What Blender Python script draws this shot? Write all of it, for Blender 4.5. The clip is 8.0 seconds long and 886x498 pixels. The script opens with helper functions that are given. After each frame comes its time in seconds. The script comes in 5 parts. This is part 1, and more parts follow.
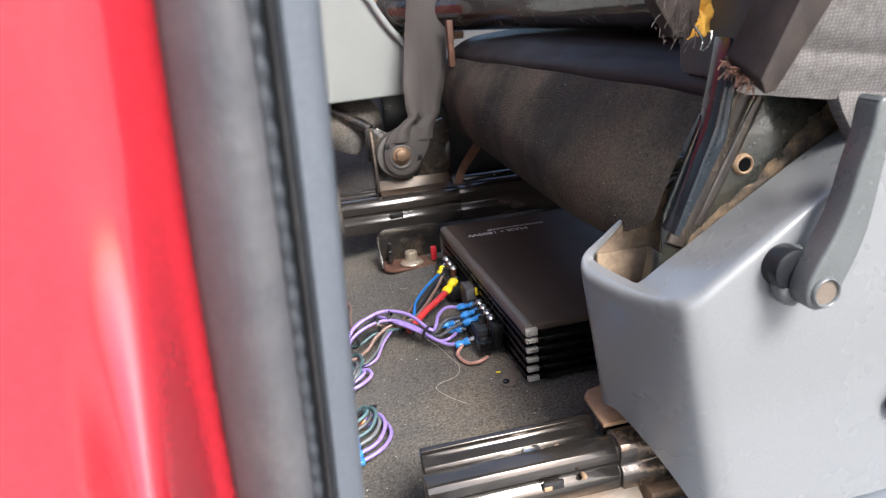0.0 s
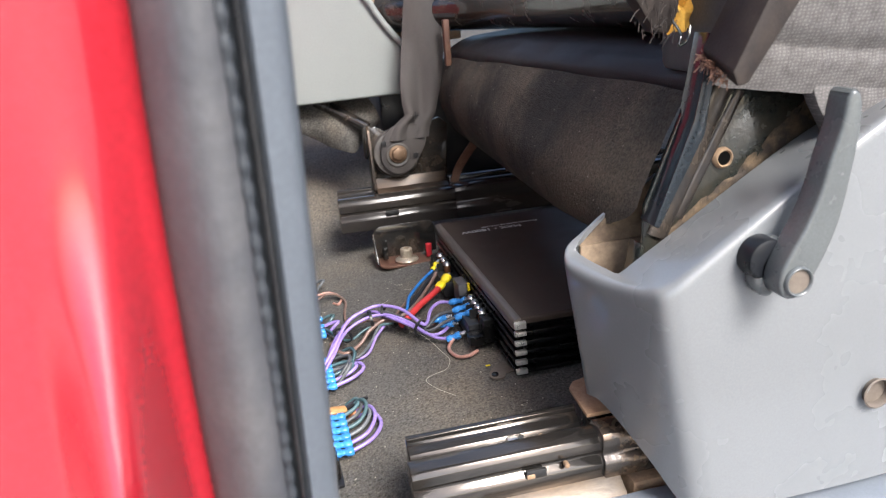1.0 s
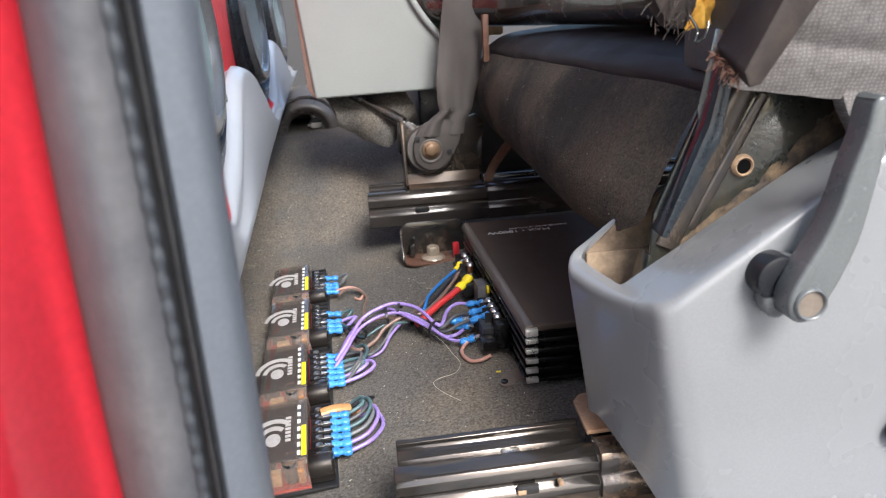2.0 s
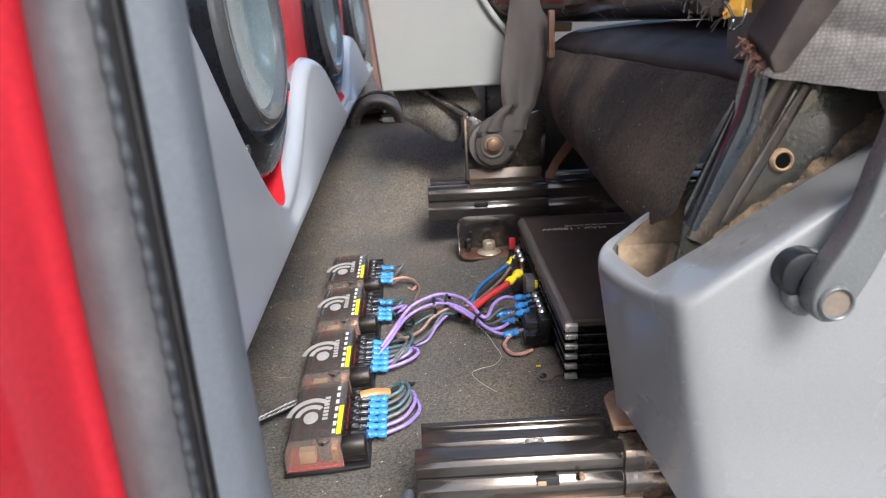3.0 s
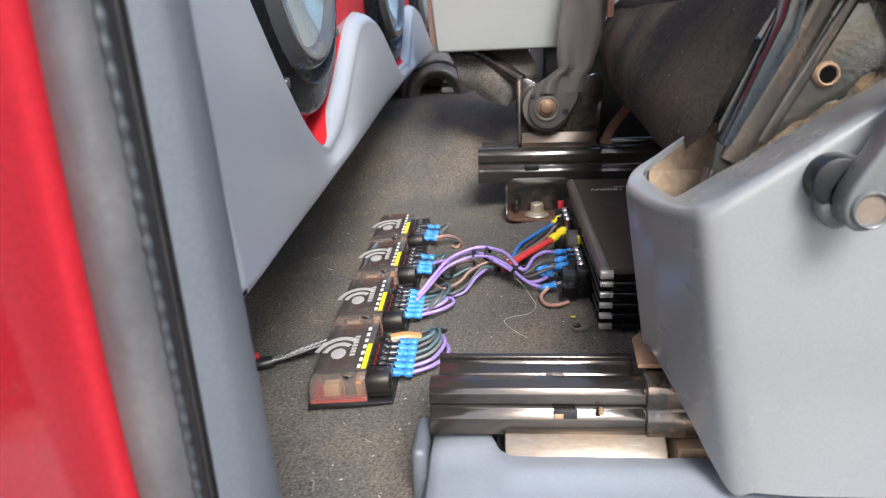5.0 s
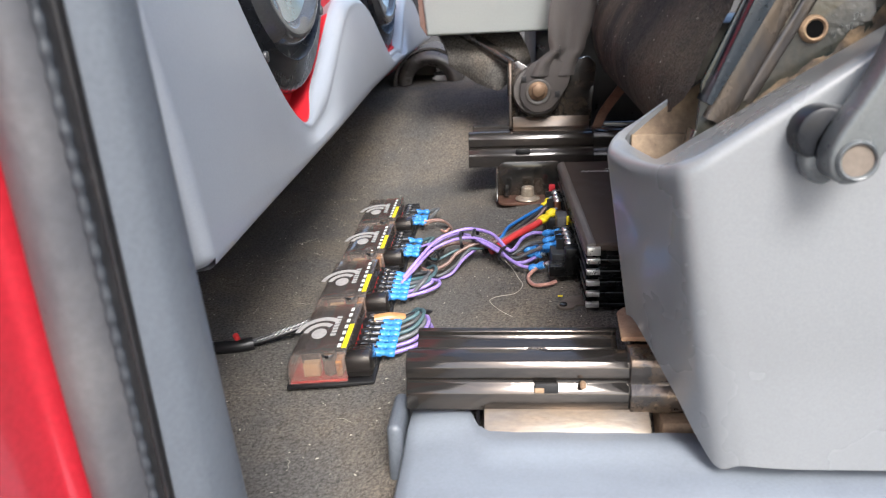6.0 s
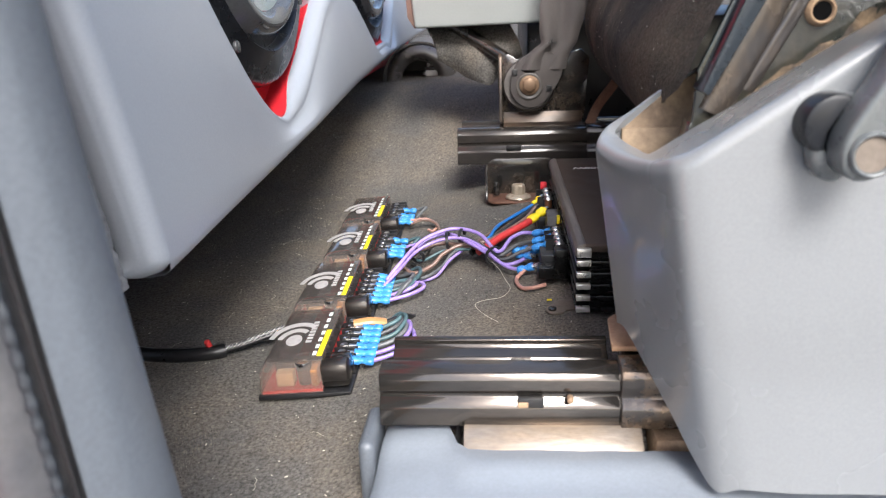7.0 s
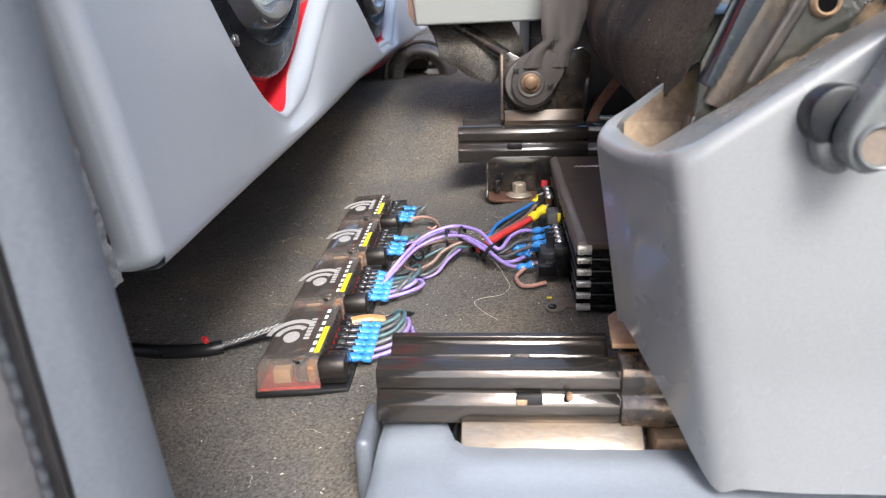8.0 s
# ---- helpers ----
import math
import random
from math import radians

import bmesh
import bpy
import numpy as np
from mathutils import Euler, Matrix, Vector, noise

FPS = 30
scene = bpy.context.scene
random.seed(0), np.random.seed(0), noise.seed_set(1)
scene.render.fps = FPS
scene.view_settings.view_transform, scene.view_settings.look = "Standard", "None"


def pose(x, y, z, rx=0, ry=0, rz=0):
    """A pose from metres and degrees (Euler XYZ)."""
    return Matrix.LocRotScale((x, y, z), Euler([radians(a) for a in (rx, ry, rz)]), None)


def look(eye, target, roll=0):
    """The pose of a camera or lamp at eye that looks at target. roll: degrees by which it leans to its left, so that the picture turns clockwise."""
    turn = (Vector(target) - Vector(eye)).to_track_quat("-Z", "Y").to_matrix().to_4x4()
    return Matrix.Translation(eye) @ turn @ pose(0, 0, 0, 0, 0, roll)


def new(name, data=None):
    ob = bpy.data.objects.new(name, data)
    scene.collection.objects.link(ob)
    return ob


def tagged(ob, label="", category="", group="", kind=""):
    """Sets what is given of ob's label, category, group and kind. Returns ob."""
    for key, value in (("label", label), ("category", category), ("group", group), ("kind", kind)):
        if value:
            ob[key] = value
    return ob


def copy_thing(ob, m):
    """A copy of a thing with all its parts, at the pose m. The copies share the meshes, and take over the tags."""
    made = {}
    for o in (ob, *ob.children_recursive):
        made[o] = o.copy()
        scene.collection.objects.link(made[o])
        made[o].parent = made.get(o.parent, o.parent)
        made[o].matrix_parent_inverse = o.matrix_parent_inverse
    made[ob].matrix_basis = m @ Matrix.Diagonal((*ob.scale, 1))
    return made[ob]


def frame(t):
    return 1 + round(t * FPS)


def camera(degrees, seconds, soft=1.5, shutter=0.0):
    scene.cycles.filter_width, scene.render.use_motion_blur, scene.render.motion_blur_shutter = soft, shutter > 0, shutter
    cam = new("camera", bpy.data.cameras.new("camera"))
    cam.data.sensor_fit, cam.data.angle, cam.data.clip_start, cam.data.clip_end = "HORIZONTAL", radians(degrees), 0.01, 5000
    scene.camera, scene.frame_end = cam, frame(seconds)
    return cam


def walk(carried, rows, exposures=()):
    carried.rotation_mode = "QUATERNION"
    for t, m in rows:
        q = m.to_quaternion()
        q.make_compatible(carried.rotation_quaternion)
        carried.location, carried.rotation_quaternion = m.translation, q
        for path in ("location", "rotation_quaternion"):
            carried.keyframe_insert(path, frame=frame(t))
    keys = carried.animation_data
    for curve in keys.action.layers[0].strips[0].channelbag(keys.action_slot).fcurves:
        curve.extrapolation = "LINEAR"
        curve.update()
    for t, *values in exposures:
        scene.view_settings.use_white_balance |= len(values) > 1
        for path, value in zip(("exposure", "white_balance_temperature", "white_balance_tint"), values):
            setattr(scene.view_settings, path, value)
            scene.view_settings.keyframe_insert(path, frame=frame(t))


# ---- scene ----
cam = camera(61.4, 8.0, 1.1)
PATH = [
    (0, (0.103, 0.026, 0.388), (0.5, 1.874, -0.266), -5.0),
    (0.5, (0.102, 0.009, 0.384), (0.493, 1.862, -0.259), -5.0),
    (1, (0.112, 0.012, 0.382), (0.499, 1.865, -0.262), -4.7),
    (1.2, (0.125, 0.017, 0.379), (0.516, 1.871, -0.262), -4.4),
    (2.3, (0.157, 0.026, 0.367), (0.321, 1.917, -0.266), -3.0),
    (2.5, (0.162, 0.027, 0.362), (0.283, 1.923, -0.264), -3.0),
    (3, (0.184, 0.015, 0.363), (0.209, 1.915, -0.259), -2.7),
    (3.5, (0.179, -0.005, 0.361), (0.103, 1.896, -0.257), -2.3),
    (4, (0.183, 0.009, 0.346), (0.054, 1.905, -0.276), -2.5),
    (4.5, (0.205, 0.011, 0.353), (0.059, 1.907, -0.269), -2.5),
    (5, (0.212, 0.011, 0.313), (0.053, 1.904, -0.31), -2.0),
    (5.2, (0.217, 0.015, 0.3), (0.054, 1.907, -0.329), -2.2),
    (6.3, (0.226, 0.021, 0.29), (0.065, 1.915, -0.334), -2.1),
    (6.5, (0.227, 0.021, 0.29), (0.069, 1.913, -0.338), -2.1),
    (7, (0.235, 0.055, 0.282), (0.079, 1.947, -0.349), -2.2),
    (7.5, (0.231, 0.094, 0.274), (0.079, 1.986, -0.358), -2.1),
    (8, (0.236, 0.059, 0.277), (0.077, 1.951, -0.351), -1.9),
]
walk(cam, [(t, look(eye, target, roll)) for t, eye, target, roll in PATH], exposures=[(0, 2.17, 6350, 10), (1.2, 2.05, 6350, 10), (4.5, 1.92, 6350, 10), (6.5, 2.06, 6350, 10), (8, 2.14, 6350, 10)])
cam.data.dof.use_dof, cam.data.dof.focus_distance, cam.data.dof.aperture_fstop = True, 0.62, 13.0

# ---- light and exposure ----
world = bpy.data.worlds.new("sky")
scene.world = world
world.use_nodes = True
wn = world.node_tree
sky = wn.nodes.new("ShaderNodeTexSky")
sky.sky_type, sky.sun_disc = 'NISHITA', False
sky.sun_elevation, sky.sun_rotation = radians(43), radians(163)
sky.dust_density = 3.0
wn.links.new(sky.outputs[0], wn.nodes["Background"].inputs[0])
wn.nodes["Background"].inputs[1].default_value = 0.11

sun_data = bpy.data.lights.new("sun", 'SUN')
sun_data.energy, sun_data.angle, sun_data.color = 1.85, radians(24), (1.0, 0.99, 0.97)
sun = new("sun", sun_data)
sun.matrix_world = look((0.45, -1.5, 1.48), (0.0, 0.0, 0.0))


# ---- building helpers ----
def mat(name, base, rough=0.5, metal=0.0, vary=None, amount=0.5, scale=30.0, fine=400.0, bump=0.0, bump_scale=None,
        coat=0.0, rough_vary=0.1, random=0.0, spec=0.5, stretch=(1, 1, 1), grain_amount=0.14, depth=0.001):
    """A surface with a coarse mottling from base to vary, a fine grain, and fine relief."""
    m = bpy.data.materials.new(name)
    m.use_nodes = True
    nt = m.node_tree
    L, N = nt.links.new, nt.nodes.new
    b = nt.nodes["Principled BSDF"]
    tc = N("ShaderNodeTexCoord")
    mp = N("ShaderNodeMapping")
    mp.inputs["Scale"].default_value = stretch
    L(tc.outputs["Object"], mp.inputs[0])
    n1, n2 = N("ShaderNodeTexNoise"), N("ShaderNodeTexNoise")
    for n, s in ((n1, scale), (n2, fine)):
        n.inputs["Scale"].default_value = s
        n.inputs["Detail"].default_value = 5
        n.inputs["Roughness"].default_value = 0.62
        L(mp.outputs[0], n.inputs["Vector"])
    ramp = N("ShaderNodeMapRange")
    ramp.inputs[1].default_value, ramp.inputs[2].default_value = 0.42, 0.66
    L(n1.outputs[0], ramp.inputs[0])
    fac = N("ShaderNodeMath")
    fac.operation = 'MULTIPLY'
    fac.inputs[1].default_value = amount
    L(ramp.outputs[0], fac.inputs[0])
    mix = N("ShaderNodeMix")
    mix.data_type = 'RGBA'
    mix.inputs[6].default_value = base
    mix.inputs[7].default_value = vary or tuple(c * 0.75 for c in base[:3]) + (1,)
    L(fac.outputs[0], mix.inputs[0])
    grain = N("ShaderNodeMapRange")
    grain.inputs[1].default_value, grain.inputs[2].default_value = 0.3, 0.7
    grain.inputs[3].default_value, grain.inputs[4].default_value = 1 - grain_amount, 1 + grain_amount
    L(n2.outputs[0], grain.inputs[0])
    mul = N("ShaderNodeMix")
    mul.data_type, mul.blend_type = 'RGBA', 'MULTIPLY'
    mul.inputs[0].default_value = 1.0
    L(mix.outputs[2], mul.inputs[6])
    L(grain.outputs[0], mul.inputs[7])
    out = mul.outputs[2]
    if random:
        oi = N("ShaderNodeObjectInfo")
        rr = N("ShaderNodeMapRange")
        rr.inputs[3].default_value, rr.inputs[4].default_value = 1 - random, 1 + random
        L(oi.outputs["Random"], rr.inputs[0])
        m3 = N("ShaderNodeMix")
        m3.data_type, m3.blend_type = 'RGBA', 'MULTIPLY'
        m3.inputs[0].default_value = 1.0
        L(out, m3.inputs[6])
        L(rr.outputs[0], m3.inputs[7])
        out = m3.outputs[2]
    L(out, b.inputs["Base Color"])
    rv = N("ShaderNodeMapRange")
    rv.inputs[1].default_value, rv.inputs[2].default_value = 0.3, 0.7
    rv.inputs[3].default_value, rv.inputs[4].default_value = max(0.02, rough - rough_vary), min(1, rough + rough_vary)
    L(n1.outputs[0], rv.inputs[0])
    L(rv.outputs[0], b.inputs["Roughness"])
    b.inputs["Metallic"].default_value = metal
    b.inputs["Coat Weight"].default_value = coat
    b.inputs["Coat Roughness"].default_value = 0.06
    b.inputs["Specular IOR Level"].default_value = spec
    if bump:
        n3 = N("ShaderNodeTexNoise")
        n3.inputs["Scale"].default_value = bump_scale or fine
        n3.inputs["Detail"].default_value = 4
        L(mp.outputs[0], n3.inputs["Vector"])
        bp = N("ShaderNodeBump")
        bp.inputs["Strength"].default_value = bump
        bp.inputs["Distance"].default_value = depth
        L(n3.outputs[0], bp.inputs["Height"])
        L(bp.outputs[0], b.inputs["Normal"])
    return m


def clear(name, tint, rough=0.05, dust_sheen=(0.10, 0.22)):
    """Thin smoked plastic: see-through with gloss. A pale diffuse veil paints in dust and reflected sky."""
    m = bpy.data.materials.new(name)
    m.use_nodes = True
    nt = m.node_tree
    out = nt.nodes["Material Output"]
    tr, gl, mx = nt.nodes.new("ShaderNodeBsdfTransparent"), nt.nodes.new("ShaderNodeBsdfGlossy"), nt.nodes.new("ShaderNodeMixShader")
    df, mx2 = nt.nodes.new("ShaderNodeBsdfDiffuse"), nt.nodes.new("ShaderNodeMixShader")
    tr.inputs[0].default_value = tint
    df.inputs[0].default_value = (0.40, 0.34, 0.31, 1)
    ns = nt.nodes.new("ShaderNodeTexNoise")
    ns.inputs["Scale"].default_value = 120
    mr = nt.nodes.new("ShaderNodeMapRange")
    mr.inputs[1].default_value, mr.inputs[2].default_value = 0.35, 0.75
    mr.inputs[3].default_value, mr.inputs[4].default_value = dust_sheen
    nt.links.new(ns.outputs[0], mr.inputs[0])
    nt.links.new(mr.outputs[0], mx2.inputs[0])
    gl.inputs["Roughness"].default_value = rough
    fr = nt.nodes.new("ShaderNodeFresnel")
    fr.inputs[0].default_value = 1.5
    nt.links.new(tr.outputs[0], mx2.inputs[1])
    nt.links.new(df.outputs[0], mx2.inputs[2])
    nt.links.new(fr.outputs[0], mx.inputs[0])
    nt.links.new(mx2.outputs[0], mx.inputs[1])
    nt.links.new(gl.outputs[0], mx.inputs[2])
    nt.links.new(mx.outputs[0], out.inputs[0])
    return m


BASE = {}


def thing(name, base, label, category, group="", kind=""):
    ob = new(name)
    ob.empty_display_size = 0.02
    ob.location = base
    BASE[ob.name] = Vector(base)
    return tagged(ob, label, category, group, kind)


def link(name, bm, material, base, smooth=35):
    bmesh.ops.recalc_face_normals(bm, faces=bm.faces)
    bmesh.ops.translate(bm, vec=-Vector(base), verts=bm.verts)
    for fc in bm.faces:
        fc.smooth = True
    for e in bm.edges:
        e.smooth = len(e.link_faces) == 2 and e.calc_face_angle(3.0) < radians(smooth)
    me = bpy.data.meshes.new(name)
    bm.to_mesh(me)
    bm.free()
    me.materials.append(material)
    return new(name, me)


def part(name, bm, material, parent, label="", smooth=35):
    base = BASE[parent.name]
    ob = link(name, bm, material, base, smooth)
    ob.parent = parent
    BASE[ob.name] = base
    if label:
        tagged(ob, label)
    return ob


def solid(name, bm, material, label, category, base=(0, 0, 0), group="", kind="", smooth=35):
    ob = link(name, bm, material, base, smooth)
    ob.location = base
    BASE[ob.name] = Vector(base)
    return tagged(ob, label, category, group, kind)


def box(x0, x1, y0, y1, z0, z1, bevel=0.0, bm=None, segs=2):
    b = bmesh.new()
    bmesh.ops.create_cube(b, size=1)
    for v in b.verts:
        v.co = ((x0 + x1) / 2 + v.co.x * (x1 - x0), (y0 + y1) / 2 + v.co.y * (y1 - y0), (z0 + z1) / 2 + v.co.z * (z1 - z0))
    if bevel:
        bmesh.ops.bevel(b, geom=b.edges[:], offset=bevel, segments=segs, affect='EDGES', profile=0.5)
    return merge(bm, b)


def merge(bm, b):
    if bm is None:
        return b
    me = bpy.data.meshes.new("t")
    b.to_mesh(me)
    b.free()
    bm.from_mesh(me)
    bpy.data.meshes.remove(me)
    return bm


def prism(outline, axis, a, b, bevel=0.0, bm=None, segs=2):
    """A polygon given in the two axes other than `axis`, drawn out from a to b."""
    m = bmesh.new()
    def at(p, q):
        return {'x': (q, p[0], p[1]), 'y': (p[0], q, p[1]), 'z': (p[0], p[1], q)}[axis]
    lo = [m.verts.new(at(p, a)) for p in outline]
    hi = [m.verts.new(at(p, b)) for p in outline]
    n = len(outline)
    m.faces.new(lo)
    m.faces.new(hi[::-1])
    for i in range(n):
        m.faces.new((lo[i], lo[(i + 1) % n], hi[(i + 1) % n], hi[i]))
    bmesh.ops.recalc_face_normals(m, faces=m.faces)
    if bevel:
        es = [e for e in m.edges if e.calc_face_angle(0) > radians(25)]
        bmesh.ops.bevel(m, geom=es, offset=bevel, segments=segs, affect='EDGES', profile=0.5)
    return merge(bm, m)


def cyl(p0, p1, r, seg=16, r2=None, bm=None, bevel=0.0):
    p0, p1 = Vector(p0), Vector(p1)
    d = p1 - p0
    b = bmesh.new()
    bmesh.ops.create_cone(b, cap_ends=True, segments=seg, radius1=r, radius2=r if r2 is None else r2, depth=d.length)
    if bevel:
        es = [e for e in b.edges if e.calc_face_angle(0) > radians(60)]
        bmesh.ops.bevel(b, geom=es, offset=bevel, segments=2, affect='EDGES', profile=0.5)
    m = Matrix.Translation((p0 + p1) / 2) @ d.to_track_quat('Z', 'Y').to_matrix().to_4x4()
    bmesh.ops.transform(b, matrix=m, verts=b.verts)
    return merge(bm, b)


def lathe(profile, centre, axis, seg=40, bm=None):
    """Radius and height pairs turned round an axis through centre."""
    b = bmesh.new()
    q = Vector(axis).to_track_quat('Z', 'Y')
    rows = []
    for r, h in profile:
        rows.append([b.verts.new(Vector(centre) + q @ Vector((r * math.cos(2 * math.pi * k / seg), r * math.sin(2 * math.pi * k / seg), h))) for k in range(seg)])
    for i in range(len(rows) - 1):
        for k in range(seg):
            b.faces.new((rows[i][k], rows[i][(k + 1) % seg], rows[i + 1][(k + 1) % seg], rows[i + 1][k]))
    bmesh.ops.remove_doubles(b, verts=b.verts, dist=1e-6)
    return merge(bm, b)


def spline(pts, steps=6):
    pts = [Vector(p) for p in pts]
    out = []
    for i in range(len(pts) - 1):
        p0, p1, p2, p3 = pts[max(i - 1, 0)], pts[i], pts[i + 1], pts[min(i + 2, len(pts) - 1)]
        for k in range(steps):
            t = k / steps
            out.append(0.5 * ((2 * p1) + (p2 - p0) * t + (2 * p0 - 5 * p1 + 4 * p2 - p3) * t * t + (3 * p1 - p0 - 3 * p2 + p3) * t ** 3))
    out.append(pts[-1])
    return out


def sweep(pts, shape, bm=None, up=(0, 0, 1), closed=True, steps=6, scales=None):
    """A cross-section (sideways, upwards) drawn along a smooth line."""
    line = spline(pts, steps) if steps > 1 else [Vector(p) for p in pts]
    b = bmesh.new()
    rows = []
    up = Vector(up)
    for i, p in enumerate(line):
        d = (line[min(i + 1, len(line) - 1)] - line[max(i - 1, 0)]).normalized()
        s = d.cross(up)
        s = s.normalized() if s.length > 1e-4 else Vector((1, 0, 0))
        u = s.cross(d)
        k = scales(i / (len(line) - 1)) if scales else 1
        rows.append([b.verts.new(p + (s * a + u * c) * k) for a, c in shape])
    n = len(shape)
    for i in range(len(rows) - 1):
        for k in range(n if closed else n - 1):
            b.faces.new((rows[i][k], rows[i][(k + 1) % n], rows[i + 1][(k + 1) % n], rows[i + 1][k]))
    if closed:
        b.faces.new(rows[0][::-1])
        b.faces.new(rows[-1])
    return merge(bm, b)


def ring(r, seg=8):
    return [(r * math.cos(2 * math.pi * k / seg), r * math.sin(2 * math.pi * k / seg)) for k in range(seg)]


def wire(pts, r=0.0014, bm=None, seg=8, steps=6):
    return sweep(pts, ring(r, seg), bm=bm, steps=steps)


def grid(fn, nu, nv, bm=None):
    b = bmesh.new()
    rows = [[b.verts.new(fn(i / nu, j / nv)) for j in range(nv + 1)] for i in range(nu + 1)]
    for i in range(nu):
        for j in range(nv):
            b.faces.new((rows[i][j], rows[i + 1][j], rows[i + 1][j + 1], rows[i][j + 1]))
    return merge(bm, b)


def thick(ob, t, offset=-1):
    m = ob.modifiers.new("thickness", 'SOLIDIFY')
    m.thickness, m.offset = t, offset
    return ob


def rounded(ob, w=0.002, segs=2):
    m = ob.modifiers.new("edges", 'BEVEL')
    m.width, m.segments, m.limit_method, m.angle_limit = w, segs, 'ANGLE', radians(40)
    return ob


def rounded_outline(x0, x1, y0, y1, r, corners=(1, 1, 1, 1)):
    pts = []
    for k, (cx, cy, a0) in enumerate(((x0 + r, y0 + r, 180), (x1 - r, y0 + r, 270), (x1 - r, y1 - r, 0), (x0 + r, y1 - r, 90))):
        if corners[k]:
            pts += [(cx + r * math.cos(radians(a0 + 15 * j)), cy + r * math.sin(radians(a0 + 15 * j))) for j in range(7)]
        else:
            pts.append((cx + r * (1 if k in (1, 2) else -1), cy + r * (1 if k > 1 else -1)))
    return pts


def lerp(table, x):
    if x <= table[0][0]:
        return table[0][1]
    for (a, p), (b, q) in zip(table, table[1:]):
        if x <= b:
            return p + (q - p) * (x - a) / (b - a)
    return table[-1][1]


def ease(a, b, x):
    t = min(1, max(0, (x - a) / (b - a)))
    return t * t * (3 - 2 * t)


# ---- materials ----
M_CARPET = mat("charcoal carpet", (0.104, 0.098, 0.090, 1), 0.95, vary=(0.184, 0.150, 0.112, 1), amount=0.6, scale=9, fine=420, bump=1.0, bump_scale=650, spec=0.15, grain_amount=0.62, depth=0.002)
M_PILE = mat("carpet pile", (0.129, 0.121, 0.111, 1), 0.95, vary=(0.232, 0.190, 0.143, 1), amount=0.6, scale=8, fine=300, spec=0.15, grain_amount=0.75)
M_FELT = mat("dark felt", (0.040, 0.038, 0.034, 1), 0.97, vary=(0.135, 0.110, 0.080, 1), amount=0.62, scale=7, fine=420, bump=1.0, bump_scale=600, spec=0.1, grain_amount=0.4, depth=0.002)
M_RED = mat("red car paint", (0.345, 0.013, 0.023, 1), 0.12, vary=(0.35, 0.014, 0.024, 1), scale=6, coat=0.85, rough_vary=0.05)
M_RED.node_tree.nodes["Principled BSDF"].inputs["Coat Roughness"].default_value = 0.12
M_REDBOARD = mat("red painted board", (0.55, 0.02, 0.03, 1), 0.45, vary=(0.47, 0.02, 0.03, 1), scale=20)
M_GREYTRIM = mat("blue grey trim plastic", (0.17, 0.19, 0.215, 1), 0.48, vary=(0.14, 0.155, 0.18, 1), scale=18, fine=500, grain_amount=0.07, bump=0.10, bump_scale=1600)
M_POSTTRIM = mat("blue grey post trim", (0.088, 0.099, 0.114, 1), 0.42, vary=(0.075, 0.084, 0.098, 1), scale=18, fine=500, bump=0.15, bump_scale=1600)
M_COVER = mat("grey moulded plastic", (0.150, 0.155, 0.159, 1), 0.28, vary=(0.138, 0.142, 0.146, 1), scale=5, fine=700, coat=0.25, rough_vary=0.02, amount=0.3, grain_amount=0.06, bump=0.04, bump_scale=1800)
M_PANEL = mat("painted grey panel", (0.265, 0.285, 0.315, 1), 0.34, vary=(0.245, 0.264, 0.292, 1), scale=10, fine=600, rough_vary=0.015, amount=0.3, grain_amount=0.04, bump=0.12, bump_scale=1100, depth=0.0004, coat=0.35)
M_PANEL.node_tree.nodes["Principled BSDF"].inputs["Coat Roughness"].default_value = 0.22
M_CONSOLE = mat("pale grey console plastic", (0.27, 0.288, 0.278, 1), 0.45, vary=(0.25, 0.266, 0.258, 1), scale=15, bump=0.05, bump_scale=1500, grain_amount=0.03)
M_RUBBER = mat("dark rubber", (0.055, 0.055, 0.06, 1), 0.55, vary=(0.10, 0.095, 0.095, 1), scale=25, fine=300, bump=0.3, bump_scale=500)
M_BLACK = mat("black plastic", (0.009, 0.009, 0.010, 1), 0.36, vary=(0.022, 0.021, 0.020, 1), scale=40)
M_BLACKSTEEL = mat("black painted steel", (0.012, 0.0115, 0.011, 1), 0.22, vary=(0.10, 0.07, 0.045, 1), amount=0.35, scale=35, fine=500, coat=0.6, bump=0.1, bump_scale=300)
M_RAIL = mat("worn black steel rail", (0.085, 0.078, 0.072, 1), 0.17, metal=0.85, vary=(0.21, 0.165, 0.13, 1), amount=0.6, scale=30, fine=600, bump=0.12, bump_scale=200, stretch=(0.25, 1, 1))
# far rail: darker and less metallic than the near one
M_FARRAIL = mat("darker steel rail", (0.030, 0.027, 0.025, 1), 0.22, metal=0.35, vary=(0.07, 0.055, 0.042, 1), amount=0.5, scale=30, fine=600, coat=0.25, bump=0.1, bump_scale=200, stretch=(0.25, 1, 1))
M_RUST = mat("dusty rusted steel", (0.30, 0.20, 0.12, 1), 0.7, metal=0.1, vary=(0.16, 0.10, 0.06, 1), amount=0.8, scale=60, fine=700, bump=0.5, bump_scale=400)
M_RUSTPLATE = mat("worn tan steel plate", (0.205, 0.158, 0.115, 1), 0.4, metal=0.35, vary=(0.15, 0.138, 0.13, 1), amount=0.8, scale=40, fine=500, bump=0.3, bump_scale=300, stretch=(0.4, 1, 1))
M_TANDUST = mat("tan dusty plastic", (0.23, 0.165, 0.105, 1), 0.8, vary=(0.09, 0.062, 0.042, 1), amount=0.9, scale=34, bump=0.3, bump_scale=300)
